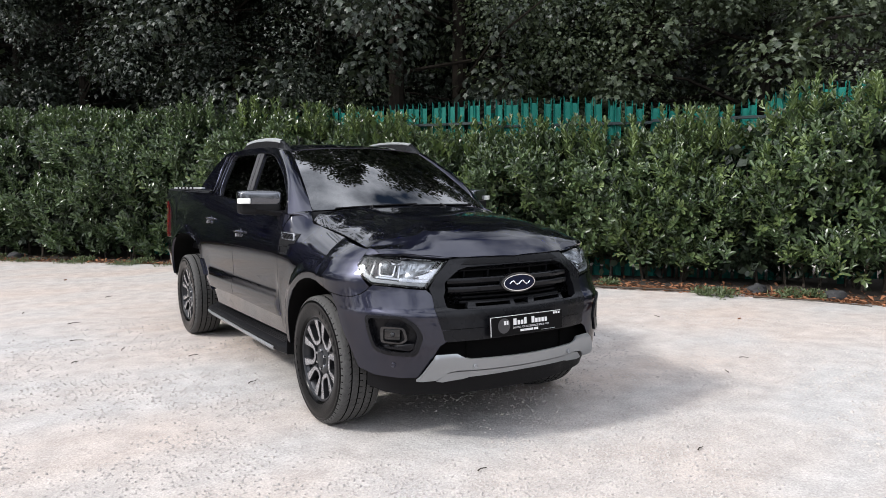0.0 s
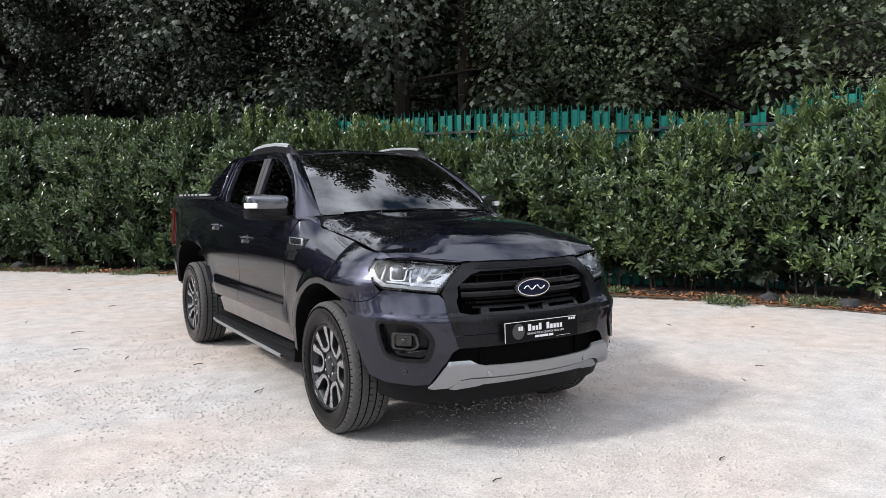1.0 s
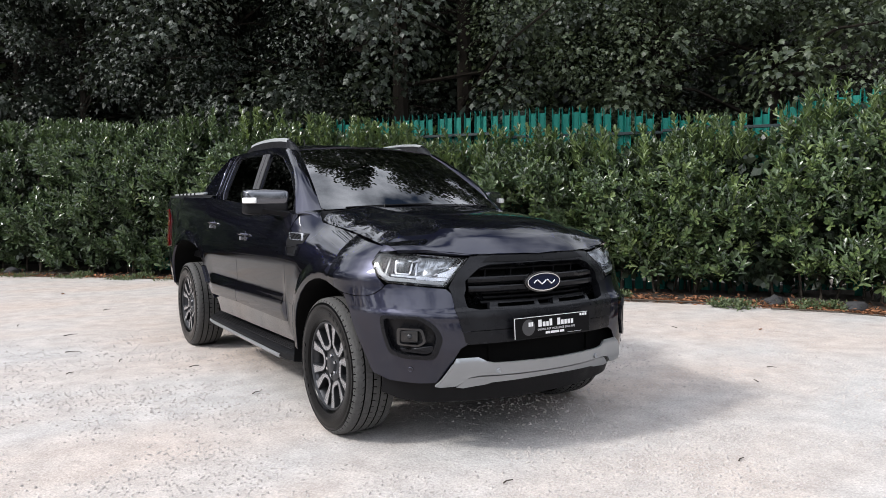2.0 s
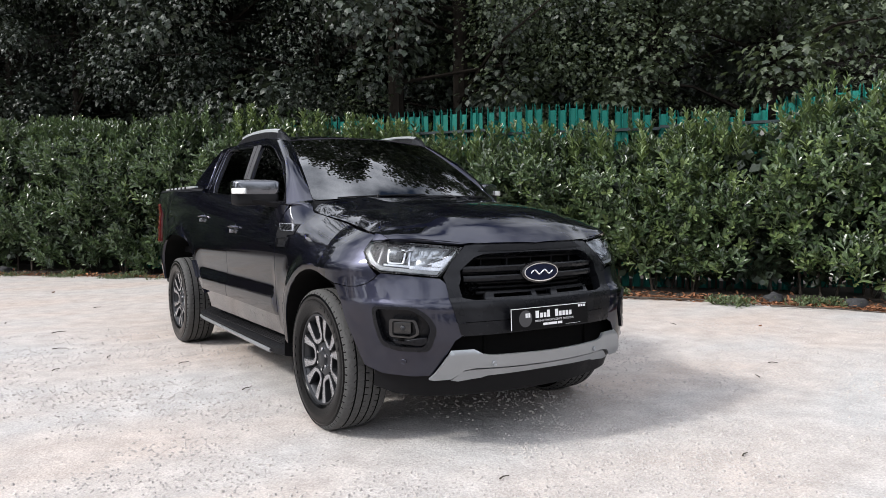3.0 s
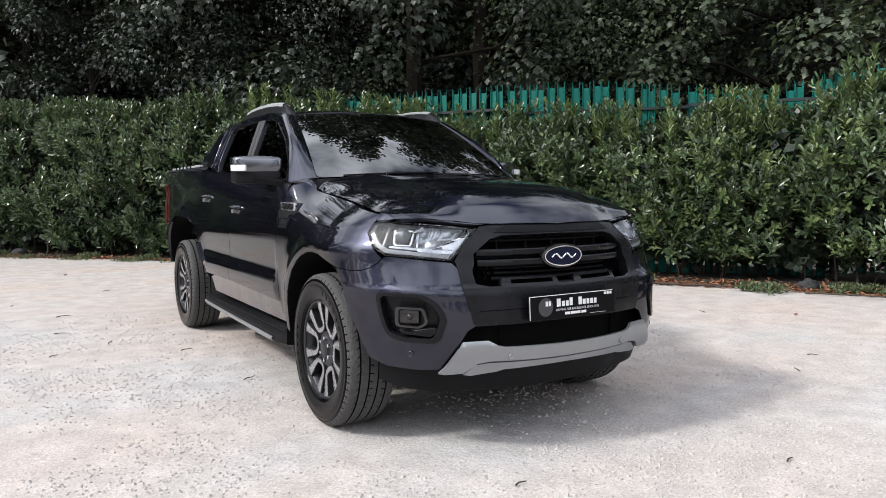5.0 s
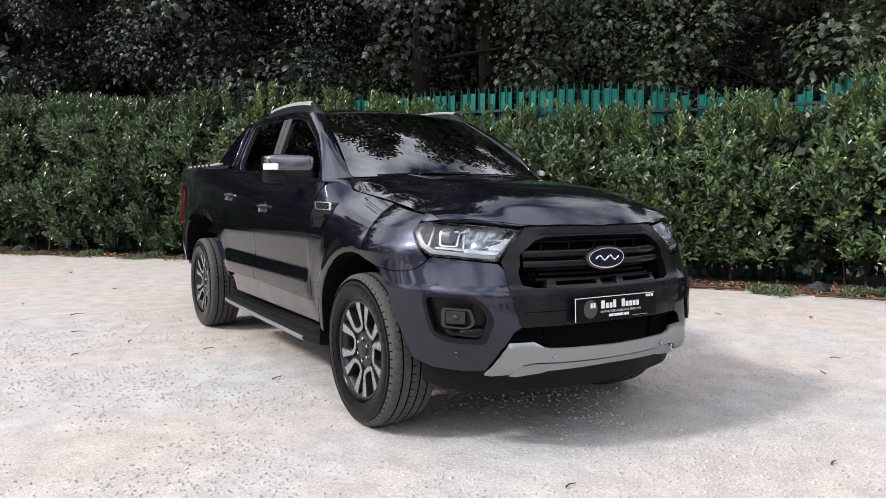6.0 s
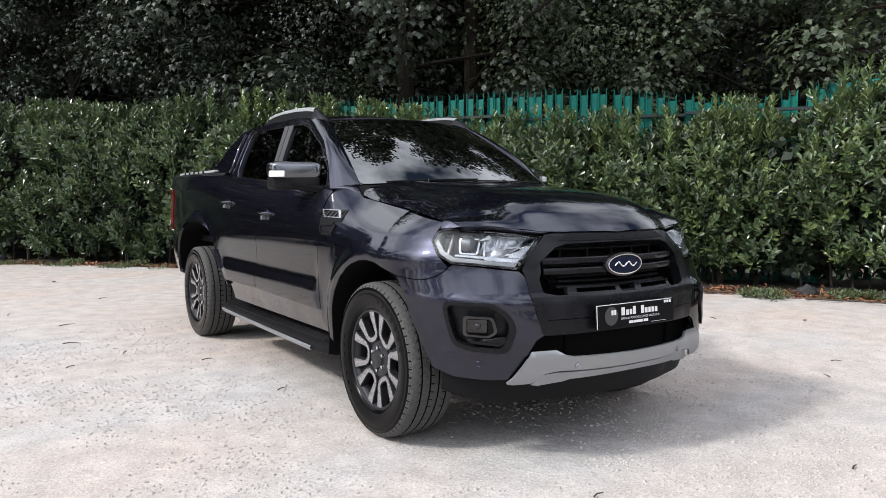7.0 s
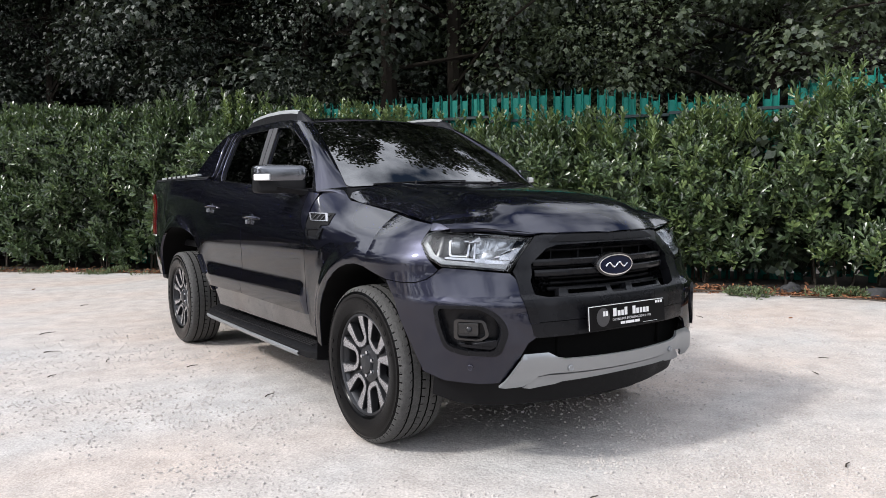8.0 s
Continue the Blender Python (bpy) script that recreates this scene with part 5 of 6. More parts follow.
# plate panel, intake, silver lower guard, apron
part("plate_panel", sheet([(mid, 0.657), (-0.864, 0.652), (-0.871, 0.600), (-0.89, 0.588), (mid, 0.592)], skin, 0.05, 0.03, mirror=True, lift=0.001), SATIN, truck)
part("intake", sheet([(mid, 0.62), (-0.72, 0.62), (-0.66, 0.53), (-0.72, 0.43), (mid, 0.43)], back_skin(0.07), 0.06, 0.0, mirror=True), DARK, truck)
for x in (-0.34, -0.12, 0.12, 0.34):
    part("intake_fin", box(x - 0.003, x + 0.003, -0.785, -0.72, 0.47, 0.60, 0.001, 1), DARK, truck)
guard_poly = [(mid, 0.484), (-0.99, 0.492), (-0.962, 0.499), (-0.923, 0.524), (-0.814, 0.525), (-0.785, 0.494), (-0.703, 0.382), (-0.733, 0.376), (-0.817, 0.378), (-0.87, 0.422), (-0.932, 0.43), (mid, 0.422)]


def guard_skin(u, z):
    p = skin(u, z)
    return p + Vector((0, -0.016 * ease((z - 0.36) / 0.05) * ease((0.53 - z) / 0.03) - 0.010, 0))


part("lower_guard", sheet(guard_poly, guard_skin, 0.03, 0.012, mirror=True), GUARD, truck, "silver lower bumper guard")
part("guard_lip", sheet([(mid, 0.410), (-0.933, 0.418), (-0.875, 0.412), (-0.822, 0.369), (-0.858, 0.361), (-0.968, 0.373), (-1.0, 0.382), (mid, 0.385)], lambda u, z: skin(u, z) + Vector((0, -0.006, 0)), 0.03, 0.03, mirror=True), GUARD, truck)
part("apron", sheet([(mid, 0.42), (-0.80, 0.41), (-0.62, 0.42), (-0.42, 0.42), (-0.40, 0.32), (-0.52, 0.29), (-0.85, 0.272), (mid, 0.265)], back_skin(0.05), 0.05, 0.04, mirror=True), BLACK, truck)

# number plate with its show print
plate = part("number_plate", moved(box(-0.26, 0.26, -0.003, 0.003, -0.0555, 0.0555, 0.0025, 1), Matrix.Translation((0, -0.886, 0.6575)) @ Matrix.Rotation(radians(-3), 4, "X")), PLATE, truck, "black show plate with white print")
pm = Matrix.Translation((0, -0.886, 0.6575)) @ Matrix.Rotation(radians(-3), 4, "X")


def printed(name, x0, x1, z0, z1, mat, lift=0.0036):
    part(name, moved(box(x0, x1, -lift - 0.0006, -lift + 0.0004, z0, z1, 0), pm), mat, plate)


printed("border", -0.257, -0.2535, -0.053, 0.053, WHITE)
printed("border", -0.253, 0.245, 0.050, 0.053, WHITE)
printed("border", 0.10, 0.20, -0.0475, -0.0462, WHITE)
for x0, x1 in ((-0.100, -0.078), (-0.070, -0.052), (-0.046, -0.030), (-0.024, -0.006), (0.030, 0.050), (0.056, 0.074), (0.080, 0.096), (0.102, 0.120), (0.126, 0.142)):
    printed("print_bar", x0, x1, -0.002, 0.034 if x0 in (-0.100, 0.030, -0.024) else 0.022, WHITE)
for x0, x1 in ((-0.052, -0.022), (-0.018, 0.040), (0.046, 0.076)):
    printed("print_bar", x0, x1, -0.042, -0.030, WHITE)
for k in range(3):
    printed("print_mark", 0.190 + 0.018 * k, 0.203 + 0.018 * k, 0.034, 0.046, WHITE)
disc = part("print_disc", moved(sheet(oval(0.042, 0.042, 0), lambda x, z: Vector((-0.165 + x, -0.0040, z)), 0.05, 0.0), pm), GREY_PRINT, plate)
printed("print_mark", -0.166, -0.152, 0.004, 0.026, WHITE, 0.0048)
printed("print_mark", -0.148, -0.136, 0.004, 0.026, WHITE, 0.0048)
words = bpy.data.curves.new("words", "FONT")
words.body, words.size, words.align_x = "DRIVING FOR EXCELLENCE SINCE 1970", 0.0148, "LEFT"
words_ob = new("words", words)
words_me = words_ob.to_mesh().copy()
bpy.data.objects.remove(words_ob)
words_me.materials.append(WHITE)
words_ob = new("slogan", words_me)
words_ob.parent = plate
words_ob.matrix_local = pm @ Matrix.Translation((-0.105, -0.0040, -0.022)) @ Matrix.Rotation(math.pi / 2, 4, "X")

# ---- cab ----
cowl = loft([[(x * k, (0.34 + 0.11 * (x / 0.70) ** 2) * (1 - f) + (0.515 - 0.10 * (1 - (x / 0.70) ** 2)) * f, (1.175 + 0.050 * (1 - (x / 0.7) ** 2)) * (1 - f) + (1.257 + 0.020 * (1 - (x / 0.7) ** 2)) * f) for x in np.linspace(-0.72, 0.72, 17) for k in (1,)] for f in (0, 0.5, 1.0)], core=Vector((0, 0.5, 0)))
part("cowl", cowl, BLACK, truck)
for x0, x1 in ((-0.52, 0.06), (0.02, 0.56)):
    pts = [screen_skin(x0 / 0.66 + (x1 - x0) / 0.66 * f, 0.005 + 0.02 * f) + Vector((0, -0.006, 0.008)) for f in np.linspace(0, 1, 8)]
    part("wiper", joined(tube(pts, 0.005, 6), tube([pts[0] + Vector((0.25, -0.05, -0.012)), pts[3] + Vector((0, -0.004, 0.006))], 0.006, 6)), BLACK, truck)
screen_poly = rounded([(-1, 0), (-1, 1), (1, 1), (1, 0)], 0.05, 3)
part("windscreen", sheet(screen_poly, screen_skin, 0.06, 0.0, lift=0.004), SCREEN, truck, "reflective windscreen")
band = [(-1, 0), (-1, 1), (1, 1), (1, 0)]
part("windscreen_seal", sheet(band, screen_skin, 0.05, 0.01, holes=(rounded([(-0.955, 0.035), (-0.955, 0.95), (0.955, 0.95), (0.955, 0.035)], 0.05, 2),), lift=0.001), GLOSS, truck)
roof_half = [(0, 1.155)] + [(x, 1.240 - 0.085 * (1 - (x / 0.56) ** 2)) for x in (0.2, 0.4, 0.52, 0.56)] + [(0.595, 1.40), (0.612, 1.7), (0.612, 2.5), (0.595, 2.70), (0.50, 2.74), (0, 2.76)]
part("roof", sheet(roof_half, roof_skin, 0.06, 0.02, mirror=True), PAINT, truck)

side_poly = [(0.655, 1.243), (0.70, 1.29), (0.80, 1.395), (1.02, 1.548), (1.31, 1.678), (1.46, 1.722), (1.60, 1.738), (2.1, 1.745), (2.60, 1.735), (2.70, 1.715), (2.695, 1.60), (2.66, 1.46), (2.63, 1.35), (2.3, 1.331), (1.75, 1.296), (1.2, 1.266), (0.8, 1.244)]
front_win = [(0.720, 1.262), (0.775, 1.352), (1.008, 1.510), (1.302, 1.638), (1.46, 1.676), (1.612, 1.684), (1.528, 1.300), (1.2, 1.280)]
rear_win = [(1.690, 1.308), (1.800, 1.686), (2.20, 1.692), (2.385, 1.688), (2.425, 1.655), (2.425, 1.42), (2.395, 1.362), (2.33, 1.346)]
for sd in (1, -1):
    part("cab_side", sheet(side_poly, glasshouse, 0.05, 0.03, holes=(front_win, rear_win), side=sd), PAINT, truck)
    for name, poly in (("front_side_window", front_win), ("rear_side_window", rear_win)):
        part(name, sheet(shrink(poly, 1.02), glasshouse, 0.08, 0.0, side=sd, lift=-0.010), TINT, truck, "dark tinted side window")
        part("window_seal", sheet(shrink(poly, 1.035), glasshouse, 0.06, 0.008, side=sd, holes=(poly,), lift=0.002), GLOSS, truck)
    part("b_pillar_cover", sheet([(1.545, 1.302), (1.622, 1.686), (1.70, 1.690), (1.612, 1.306)], glasshouse, 0.08, 0.01, side=sd, lift=0.005), PILLAR, truck)
    part("b_pillar_cover", sheet([(1.622, 1.306), (1.710, 1.690), (1.785, 1.690), (1.682, 1.309)], glasshouse, 0.08, 0.01, side=sd, lift=0.005), PILLAR, truck)
    # windscreen pillar, rounded, and its foot between wing, bonnet and door
    def pillar_row(f):
        a = screen_skin(-1, f)
        yb = 0.655 + (1.40 - 0.655) * f
        zb = straight([(0.655, 1.243), (0.70, 1.29), (0.80, 1.395), (1.02, 1.548), (1.31, 1.678), (1.46, 1.722)], yb)
        b = glasshouse(yb, zb)
        return [a + Vector((0, 0, -0.01))] + [a.lerp(b, k) + Vector((-0.5, -0.5, 0.35)) * (0.008 + 0.034 * (0.25 + 0.75 * ease(f / 0.35)) * math.sin(math.pi * k) ** 0.8) for k in (0.0, 0.12, 0.28, 0.45, 0.62, 0.80)] + [b + Vector((-0.001, 0, 0))]

    rows = [[(sd * p.x, p.y, p.z) for p in pillar_row(f)] for f in np.linspace(0, 1, 15)]
    rows.append([(sd * p[0], p[1], p[2]) for p in ((-0.552, 1.29, 1.700), (-0.556, 1.29, 1.705), (-0.563, 1.31, 1.712), (-0.573, 1.34, 1.718), (-0.584, 1.38, 1.723), (-0.595, 1.42, 1.726), (-0.605, 1.47, 1.729), (-0.614, 1.52, 1.730))])
    part("windscreen_pillar", loft(rows), PAINT, truck, angle=70)
    low_row = [Vector((-0.720, 0.438, 1.194)), Vector((-0.724, 0.440, 1.200)), skin(0.535, 1.212), skin(0.57, 1.224), skin(0.61, 1.231), skin(0.65, 1.234), skin(0.70, 1.234), skin(0.742, 1.234)]
    foot = [[(sd * p.x, p.y, p.z) for p in (lo.lerp(hi, f) + Vector((-0.006, -0.006, 0.002)) * 4 * f * (1 - f) for lo, hi in zip(low_row, pillar_row(0)))] for f in (0, 0.25, 0.5, 0.75, 0.985)]
    part("pillar_foot", loft(foot), PAINT, truck, angle=70)
    # raised edges of the rear door frame and of the cab's rear corner
    for run, r in (([(2.40, 1.345), (2.455, 1.42), (2.462, 1.60), (2.452, 1.672), (2.40, 1.705)], 0.0055), ([(2.60, 1.352), (2.560, 1.42), (2.548, 1.60), (2.530, 1.690), (2.49, 1.722)], 0.0045), ([(2.675, 1.36), (2.655, 1.46), (2.672, 1.60), (2.655, 1.700)], 0.006)):
        pts = [glasshouse(*run[0])] + [glasshouse(curve([(k, p[0]) for k, p in enumerate(run)], q), curve([(k, p[1]) for k, p in enumerate(run)], q)) for q in np.linspace(0.1, len(run) - 1, 22)]
        part("door_frame_edge", tube([(sd * (p.x - 0.002), p.y, p.z) for p in pts], r, 8), PAINT, truck)
    # roof rail: bright bar on two dark feet
    rail = part("roof_rail", loft([[(sd * -x, y, top + dz) for x, dz in ((0.556, -0.016), (0.556, -0.004), (0.572, 0.002), (0.590, -0.006), (0.592, -0.024))] for y, top in ((1.385, 1.786), (1.50, 1.801), (1.70, 1.815), (1.95, 1.819), (2.10, 1.814), (2.21, 1.803))], core=Vector((sd * -0.57, 1.8, 1.7))), SILVER, truck, "bright silver roof rail")
    part("base_strip", loft([[(sd * -x, y, z) for x, z in ((0.602, 1.722), (0.590, zt_), (0.560, zt_), (0.540, 1.725))] for y, zt_ in ((1.39, 1.768), (1.6, 1.788), (1.95, 1.797), (2.15, 1.790), (2.22, 1.782), (2.36, 1.738))], core=Vector((sd * -0.57, 1.8, 1.6))), BLACK, rail)
    part("front_foot", loft([[(sd * -x, y, z) for x, z in ((x_ + 0.028, zb_), (x_ + 0.016, zt_ - 0.006), (x_, zt_), (x_ - 0.022, zt_ - 0.008), (x_ - 0.036, zb_))] for x_, y, zb_, zt_ in ((0.562, 1.235, 1.670, 1.690), (0.567, 1.28, 1.690, 1.727), (0.571, 1.33, 1.705, 1.761), (0.573, 1.39, 1.722, 1.784), (0.573, 1.42, 1.73, 1.768))], core=Vector((sd * -0.57, 1.3, 1.6))), SATIN, rail)
    # door mirror
    mc = Vector((sd * -0.928, 0.918, 1.352))
    shells = []
    for rz, dz, grow in ((0.050, 0.0, 1.0), (0.044, -0.072, 0.97)):
        shell = bmesh.new()
        bmesh.ops.create_uvsphere(shell, u_segments=32, v_segments=18, radius=1)
        for v in shell.verts:
            sx, sy, sz = (math.copysign(abs(c) ** 0.38, c) for c in v.co)
            v.co = Vector((mc.x + sx * 0.126 * grow, mc.y + sy * 0.062 * grow + sd * -sx * 0.076, mc.z + dz + sz * rz * (1 - 0.12 * sd * sx * (dz < 0)) + 0.006 * sy * (dz == 0)))
        shells.append(shell)
    mirror = part("door_mirror", shells[0], CAP, truck, "door mirror with a bright grey cap")
    part("lower_shell", shells[1], BLACK, mirror)
    part("indicator", moved(box(-0.047, 0.047, -0.014, 0.014, -0.019, 0.019, 0.008, 2), Matrix.Translation((sd * -1.030, 0.916, 1.328)) @ Matrix.Rotation(radians(sd * -38), 4, "Z")), LENS, mirror, "clear indicator lens")
    part("arm", loft([[(sd * -x, y + dy, z + dz) for dy, dz in ((-0.05, 0), (-0.03, 0.012), (0.04, 0.012), (0.05, 0), (0.03, -0.025), (-0.03, -0.025), (-0.05, 0))] for x, y, z in ((0.79, 0.80, 1.245), (0.85, 0.84, 1.250), (0.90, 0.88, 1.262), (0.96, 0.915, 1.272))], core=Vector((sd * -0.86, 0.8, 1.26))), BLACK, mirror)
    part("glass", moved(box(-0.10, 0.10, -0.002, 0.002, -0.058, 0.058, 0.001, 1), Matrix.Translation((mc.x, mc.y + 0.064, mc.z - 0.02)) @ Matrix.Rotation(radians(sd * -27), 4, "Z")), CHROME, mirror)

# cab back, load bed, hoop, shutter, tailgate
part("cab_back", box(-0.60, 0.60, 2.70, 2.74, 0.6, 1.72, 0.01), PAINT, truck)
part("bed_floor", box(-0.72, 0.72, 2.80, 4.36, 0.80, 0.86, 0.01), BLACK, truck)
part("roller_shutter", joined(*[box(-0.70, 0.70, 2.80 + 0.104 * k, 2.80 + 0.104 * k + 0.1, 1.345, 1.365, 0.006, 1) for k in range(15)]), BLACK, truck)
part("tailgate", sheet([(0, 1.40), (0.70, 1.39), (0.72, 1.0), (0.70, 0.70), (0, 0.69)], lambda x, z: Vector((x, 4.41 + 0.02 * math.sin(z * 4) - 0.05 * (x / 0.75) ** 4, z)), 0.06, 0.05, mirror=True), PAINT, truck)
part("rear_bumper", joined(box(-0.74, 0.74, 4.28, 4.44, 0.44, 0.62, 0.03, 3), box(-0.3, 0.3, 4.38, 4.48, 0.46, 0.58, 0.02)), BLACK, truck)
for sd in (1, -1):
    part("bed_cap", loft([[(sd * -(0.74 if k == 0 else w), y, z) for k, (w, z) in enumerate(((0.74, h - 0.03), (0.745, h + 0.006), (half_width(y, h) - 0.012, h + 0.010), (half_width(y, h - 0.01) + 0.005, h - 0.012)))] for y, h in ((2.66, 1.382), (3.2, 1.390), (3.8, 1.398), (4.36, 1.404))], core=Vector((sd * -0.78, 3.4, 0.9))), BLACK, truck)
    strip = part("load_rail", box(min(sd * -0.755, sd * -0.79), max(sd * -0.755, sd * -0.79), 2.98, 4.12, 1.404, 1.424, 0.006), SILVER, truck, "bright silver load rail with dark slashes")
    for k in range(5):
        part("slash", moved(box(-0.021, 0.021, -0.02, 0.02, -0.012, 0.012, 0.002, 1), Matrix.Translation((sd * -0.773, 3.30 + 0.15 * k, 1.4135)) @ Matrix.Rotation(radians(sd * 25), 4, "Z")), BLACK, strip)
    hoop = [(2.715, 1.742), (2.82, 1.722), (2.98, 1.64), (3.12, 1.53), (3.24, 1.43), (3.37, 1.398), (2.70, 1.385), (2.71, 1.46), (2.74, 1.60)]
    part("styling_hoop", sheet(hoop, lambda y, z: glasshouse(y, z) + Vector((0.02 + 0.0 * y, 0, 0)), 0.05, 0.09, side=sd), PAINT, truck)
part("hoop_bar", loft([[(x, y, z - 0.03 * (x / 0.6) ** 2) for y, z in ((2.76, 1.66), (2.76, 1.735), (2.84, 1.70), (2.90, 1.64), (2.76, 1.66))] for x in np.linspace(-0.61, 0.61, 13)], core=Vector((0, 2.8, 1.68))), PAINT, truck)
part("aerial", tube([(0.0, 2.45, 1.77), (0.0, 2.53, 1.90)], 0.006, 6), BLACK, truck)

# underbody
part("chassis", joined(box(-0.66, 0.66, -0.55, 4.25, 0.36, 0.50, 0.01), box(-0.72, 0.72, 0.62, 2.55, 0.36, 0.55, 0.01), box(-0.5, 0.5, -0.62, 0.5, 0.45, 0.95, 0.02)), DARK, truck)
part("engine_bay", box(-0.62, 0.62, -0.56, 0.60, 0.45, 1.0, 0.02), DARK, truck)
for y in (0.0, 3.22):
    part("axle", tube([(-0.72, y, 0.385), (0.72, y, 0.385)], 0.05, 10), DARK, truck)
for sd in (1, -1):
    part("mud_flap", loft([[(sd * -xx, y, z) for xx in (0.66, 0.80, 0.885)] for y, z in ((0.44, 0.66), (0.50, 0.52), (0.535, 0.42), (0.545, 0.31))], core=Vector((sd * -0.8, 2.0, 0.4))), BLACK, truck)

# cabin
part("cabin_floor", box(-0.70, 0.70, 0.60, 2.68, 0.56, 0.60, 0), DARK, truck)
part("headliner", sheet([(0, 1.22), (0.54, 1.33), (0.58, 2.66), (0, 2.68)], lambda x, y: roof_skin(x, y) + Vector((0, 0, -0.035)), 0.1, 0.0, mirror=True), TRIM, truck)
part("dashboard", loft([[(x, y, z - 0.02 * (x / 0.7) ** 2) for y, z in ((0.48, 1.14), (0.62, 1.185), (0.90, 1.19), (1.02, 1.15), (1.04, 1.02), (0.95, 0.80))] for x in np.linspace(-0.70, 0.70, 13)], core=Vector((0, 0.7, 0.9))), TRIM, truck)
ring_pts = [Vector((-0.36 + 0.185 * math.cos(a), 1.10 + 0.07 * math.sin(a), 1.10 + 0.17 * math.sin(a))) for a in np.linspace(0, 6.28319, 33)]
part("steering_wheel", joined(tube(ring_pts, 0.016, 8), tube([(-0.53, 1.08, 1.09), (-0.36, 1.06, 1.08), (-0.19, 1.08, 1.09)], 0.022, 8), tube([(-0.36, 1.06, 1.08), (-0.36, 0.9, 1.04)], 0.03, 8)), TRIM, truck)
for x in (-0.36, 0.36):
    seat = part("front_seat", joined(box(x - 0.25, x + 0.25, 1.20, 1.72, 0.75, 0.92, 0.06, 3), moved(box(-0.24, 0.24, -0.06, 0.06, 0, 0.62, 0.055, 3), Matrix.Translation((x, 1.70, 0.88)) @ Matrix.Rotation(radians(-14), 4, "X"))), TRIM, truck)
    part("headrest", moved(box(-0.13, 0.13, -0.05, 0.05, 0.0, 0.19, 0.045, 3), Matrix.Translation((x, 1.85, 1.50)) @ Matrix.Rotation(radians(-8), 4, "X")), TRIM, seat)
part("rear_seat", joined(box(-0.64, 0.64, 2.02, 2.50, 0.75, 0.90, 0.05, 3), moved(box(-0.64, 0.64, -0.06, 0.06, 0, 0.60, 0.05, 3), Matrix.Translation((0, 2.50, 0.86)) @ Matrix.Rotation(radians(-12), 4, "X"))), TRIM, truck)
part("interior_mirror", joined(box(-0.12, 0.12, 1.23, 1.26, 1.585, 1.645, 0.012, 2), tube([(0, 1.245, 1.64), (0, 1.21, 1.70)], 0.010, 6)), SATIN, truck)
part("sensor_box", box(-0.05, 0.05, 1.16, 1.22, 1.655, 1.695, 0.01), TRIM, truck)


# ---- wheels ----
def tyre_parts():
    side = lathe([(-0.098, 0.243), (-0.112, 0.250), (-0.120, 0.261), (-0.1225, 0.266), (-0.1235, 0.266), (-0.1320, 0.305), (-0.1315, 0.330), (-0.1285, 0.344), (-0.1295, 0.3465), (-0.122, 0.366), (-0.1155, 0.374),
                  (0.1155, 0.374), (0.122, 0.366), (0.1315, 0.330), (0.1325, 0.305), (0.121, 0.256), (0.098, 0.232)], 96)
    n = 360
    bm = bmesh.new()
    cols = [(-0.126, 0.360, 1), (-0.118, 0.373, 1), (-0.106, 0.3815, 1), (-0.084, 0.3850, 1), (-0.0735, 0.3855, 0), (-0.0725, 0.3775, 2), (-0.0665, 0.3775, 2), (-0.0655, 0.3862, 0), (-0.047, 0.3868, 3), (-0.0275, 0.387, 0), (-0.0265, 0.3785, 2), (-0.0205, 0.3785, 2), (-0.0195, 0.387, 0), (0.0, 0.3872, 3)]
    cols = cols + [(-x, r, k) for x, r, k in cols[-2::-1]]
    rings = []
    for x, r, kind in cols:
        ring = []
        for k in range(n):
            rr = r
            if kind == 1 and k % 4 == (0 if x < 0 else 2):
                rr -= 0.0012
            if kind in (0, 3) and k % 6 == 0:
                rr -= 0.003
            a = 6.28319 * (k + (x * 22 if kind != 1 else 0)) / n
            ring.append(bm.verts.new((x, rr * math.cos(a), rr * math.sin(a))))
        rings.append(ring)
    for i, (q, s) in enumerate(zip(rings, rings[1:])):
        groove = cols[i][2] == 2 or cols[i + 1][2] == 2
        for k in range(n):
            bm.faces.new((q[k], s[k], s[(k + 1) % n], q[(k + 1) % n])).material_index = 1 if groove or (k % 6 == 5 and i % 3 == 0) else 0
    bmesh.ops.recalc_face_normals(bm, faces=bm.faces[:])
    return side, bm


def ribbon(points, widths, xs, deep):
    """A raised bar in the wheel's face plane: bright top, dark flanks."""
    bm = bmesh.new()
    rows = []
    for i, (p, w, x) in enumerate(zip(points, widths, xs)):
        a, b = Vector(points[max(0, i - 1)]), Vector(points[min(len(points) - 1, i + 1)])
        d = (b - a).normalized()
        nrm = Vector((-d.y, d.x))
        p = Vector(p)
        l_, r_ = p + nrm * w / 2, p - nrm * w / 2
        l2, r2 = p + nrm * (w / 2 + 0.004), p - nrm * (w / 2 + 0.004)
        rows.append([bm.verts.new(c) for c in ((x + deep, *l2), (x + 0.002, *l2), (x, *l_), (x, *r_), (x + 0.002, *r2), (x + deep, *r2))])
    for q, s in zip(rows, rows[1:]):
        for k in range(5):
            f = bm.faces.new((q[k], q[k + 1], s[k + 1], s[k]))
            f.material_index = 0 if k == 2 else 1
    for row in (rows[0], rows[-1]):
        bm.faces.new(row).material_index = 1
    bmesh.ops.recalc_face_normals(bm, faces=bm.faces[:])
    return bm


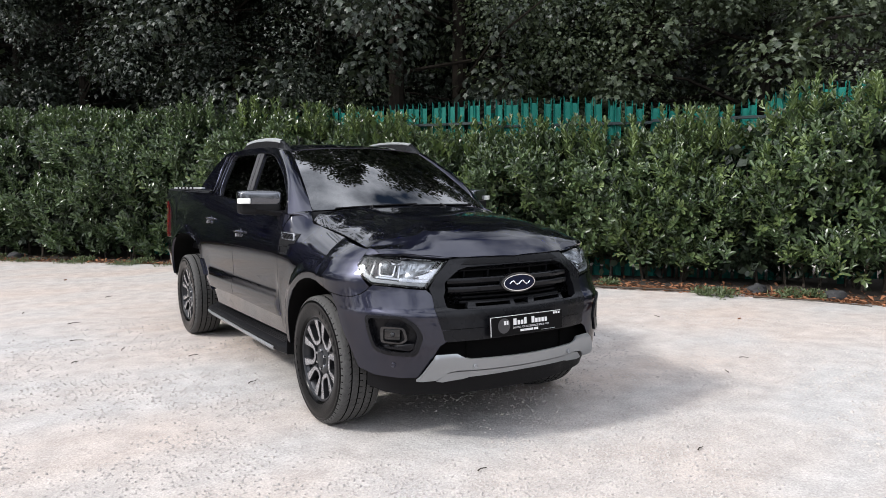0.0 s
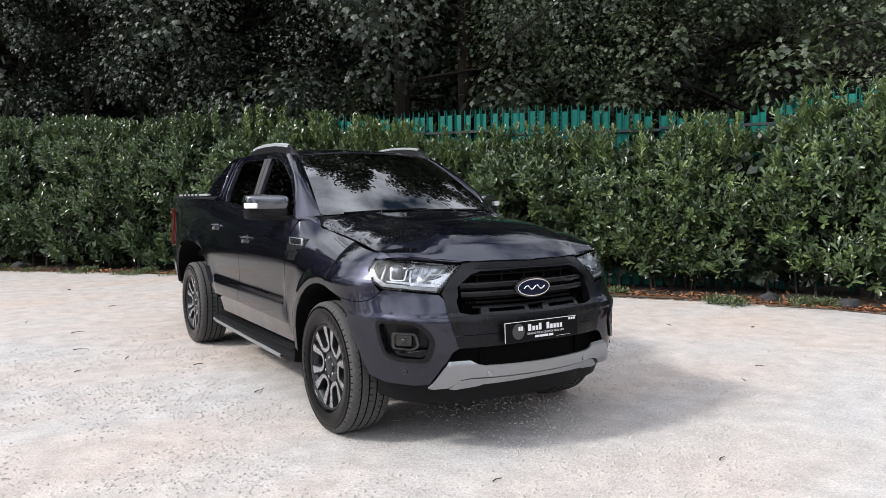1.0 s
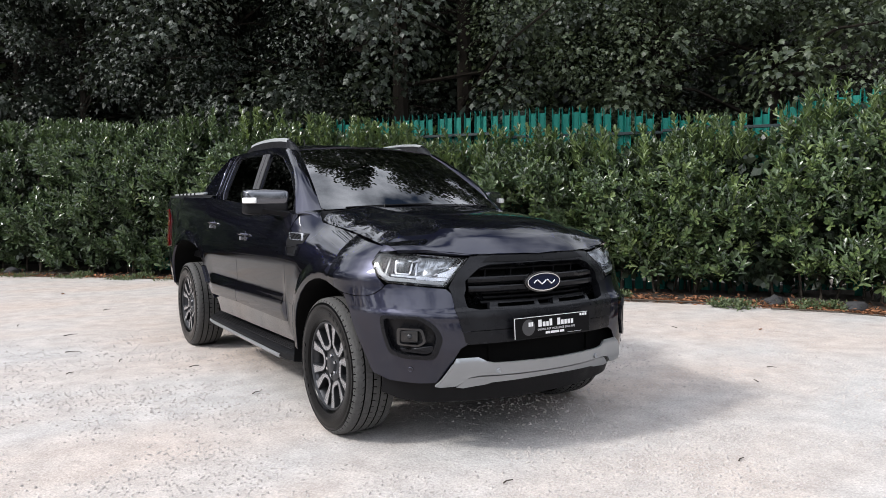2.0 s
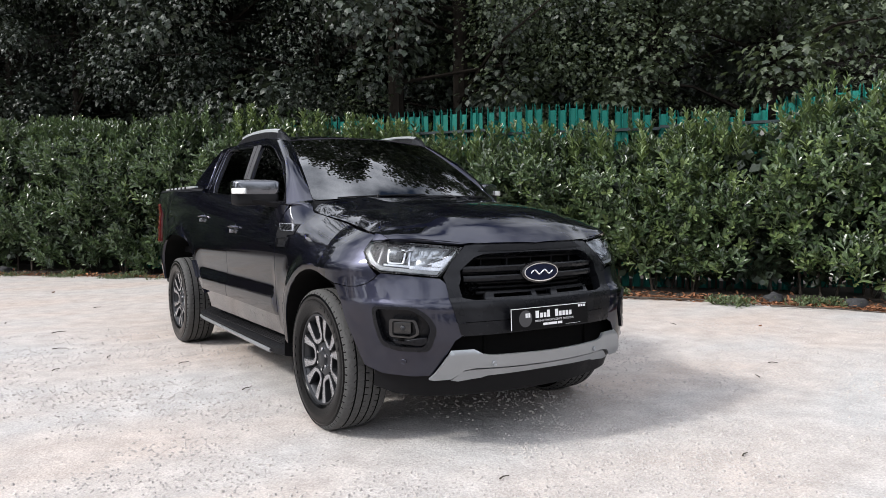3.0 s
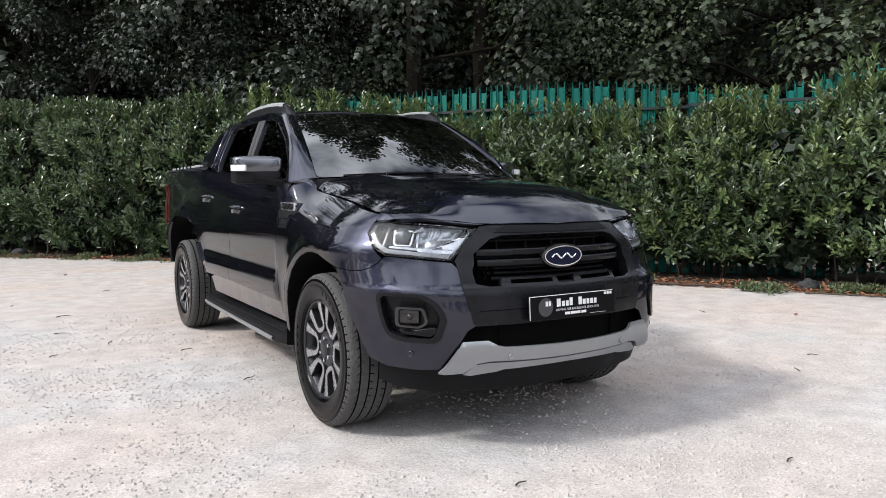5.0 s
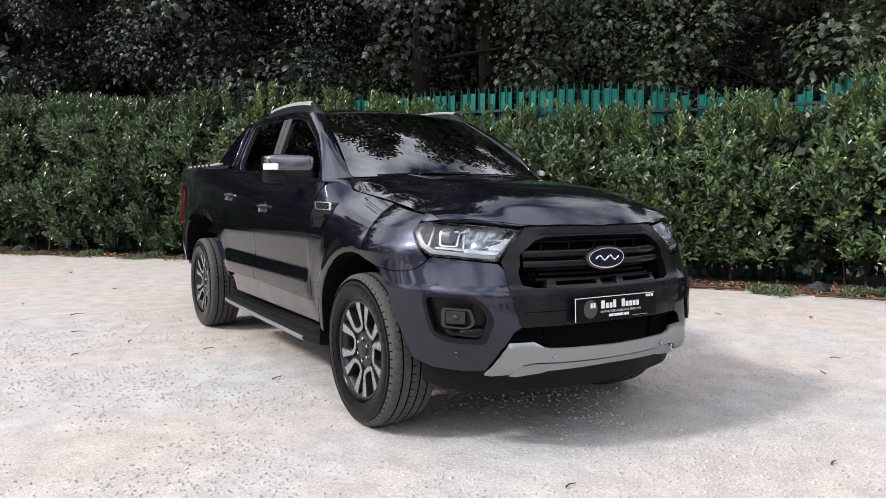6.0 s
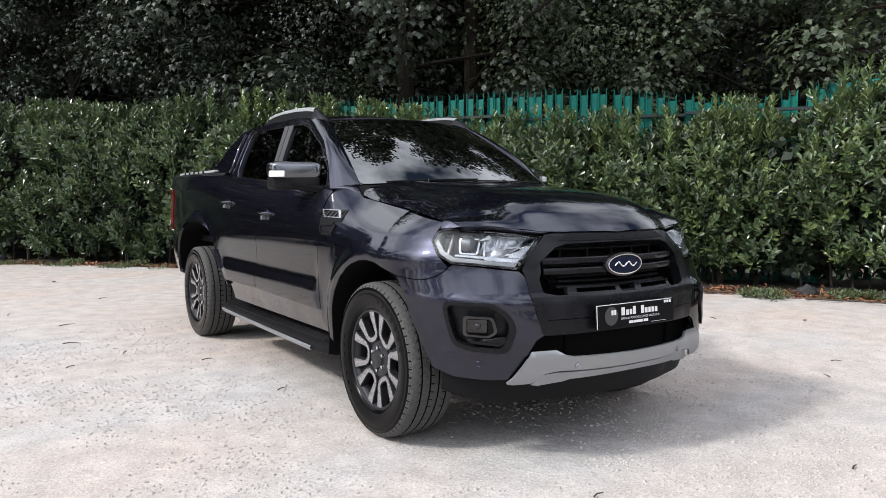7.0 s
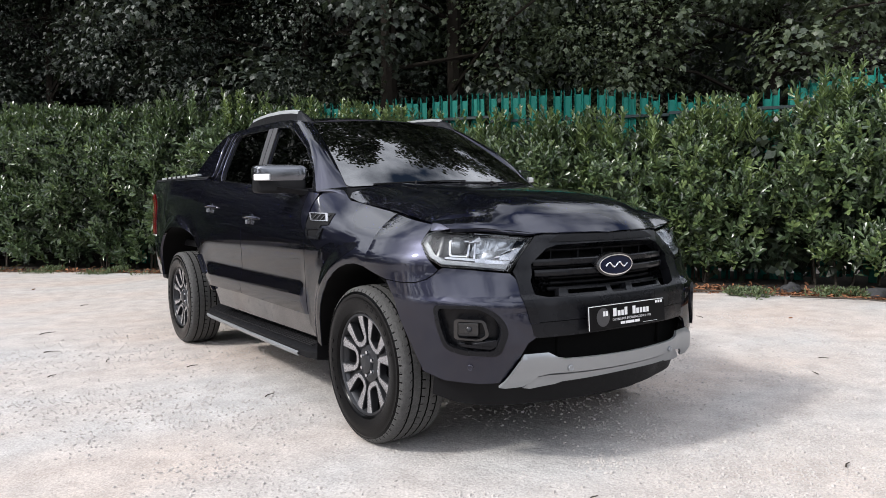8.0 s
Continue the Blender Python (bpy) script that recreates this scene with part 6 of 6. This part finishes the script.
polar = lambda r, deg: (r * math.cos(radians(deg)), r * math.sin(radians(deg)))
SPOKE = ((0.236, -17.5, 0.050, -0.106), (0.200, -18.0, 0.040, -0.102), (0.160, -19.5, 0.029, -0.097), (0.130, -21.0, 0.023, -0.093), (0.112, -18.0, 0.021, -0.090), (0.101, -8.0, 0.021, -0.088), (0.100, 0.0, 0.021, -0.088))


def wheel(x, y, turn, side):
    """Wheel with its outer face towards -x (side 1) or +x (side -1)."""
    m = Matrix.Translation((x, y, 0.3862)) @ (Matrix.Identity(4) if side > 0 else Matrix.Rotation(math.pi, 4, "Z")) @ Matrix.Rotation(radians(turn), 4, "X")
    face = m @ Matrix.Diagonal((1, 1.045, 1.045, 1))
    barrel = lathe([(-0.104, 0.236), (-0.095, 0.226), (-0.06, 0.215), (0.05, 0.210), (0.10, 0.225), (0.105, 0.236)], 72)
    rim = part("wheel", moved(barrel, face), ALLOY_DARK, truck, "alloy wheel with split machined spokes")
    part("rim_lip", moved(lathe([(-0.102, 0.226), (-0.110, 0.229), (-0.113, 0.235), (-0.110, 0.240), (-0.100, 0.240)], 96), face), ALLOY_DARK, rim)
    walls, crown = tyre_parts()
    tyre = part("tyre", moved(walls, m), RUBBER, rim, "black road tyre with a dusty tread")
    part("tread", moved(crown, m), [TREAD, DARK], rim, "dusty grey tread", 30)
    for k in range(14):
        a = 6.28319 * (k + (0.0 if k < 7 else 3.5)) / 21 + 0.35
        part("raised_mark", moved(box(-0.1335, -0.1300, -0.010, 0.010, 0.298, 0.318, 0.001, 1), m @ Matrix.Rotation(a * 0.55 + (0 if k < 7 else 2.0), 4, "X")), RUBBER, rim)
    for k in range(6):
        half = list(SPOKE)
        full = half + [(r, -a, w, xx) for r, a, w, xx in half[-2::-1]]
        bm = ribbon([polar(r, a + 60 * k) for r, a, w, xx in full], [w for r, a, w, xx in full], [xx for r, a, w, xx in full], 0.036)
        part("spoke", moved(bm, face), [ALLOY, ALLOY_DARK], rim, "machined alloy split spoke", 50)
        web = ribbon([polar(0.070, 60 * k + 30), polar(0.12, 60 * k + 30), polar(0.225, 60 * k + 30)], [0.034, 0.020, 0.012], [-0.076, -0.074, -0.080], 0.03)
        part("web", moved(web, face), [ALLOY_DARK, ALLOY_DARK], rim)
        b = Vector((0, *polar(0.057, 60 * k + 30)))
        part("wheel_nut", moved(lathe([(-0.098, 0.0004), (-0.098, 0.009), (-0.084, 0.011)], 6), m @ Matrix.Translation(b)), CHROME, rim)
    part("hub", moved(lathe([(-0.080, 0.092), (-0.085, 0.080), (-0.086, 0.048), (-0.098, 0.044), (-0.102, 0.036), (-0.103, 0.0004)], 36), m), ALLOY_DARK, rim)
    part("brake_disc", moved(lathe([(-0.012, 0.06), (-0.012, 0.158), (0.010, 0.158), (0.010, 0.06)], 48), m), SATIN, rim)
    part("dust_shield", moved(lathe([(0.03, 0.0005), (0.03, 0.212)], 32), m), DARK, rim)


for sd in (1, -1):
    wheel(sd * -0.78, 0.0, 3 if sd > 0 else 8, sd)
    wheel(sd * -0.78, 3.22, 1, sd)
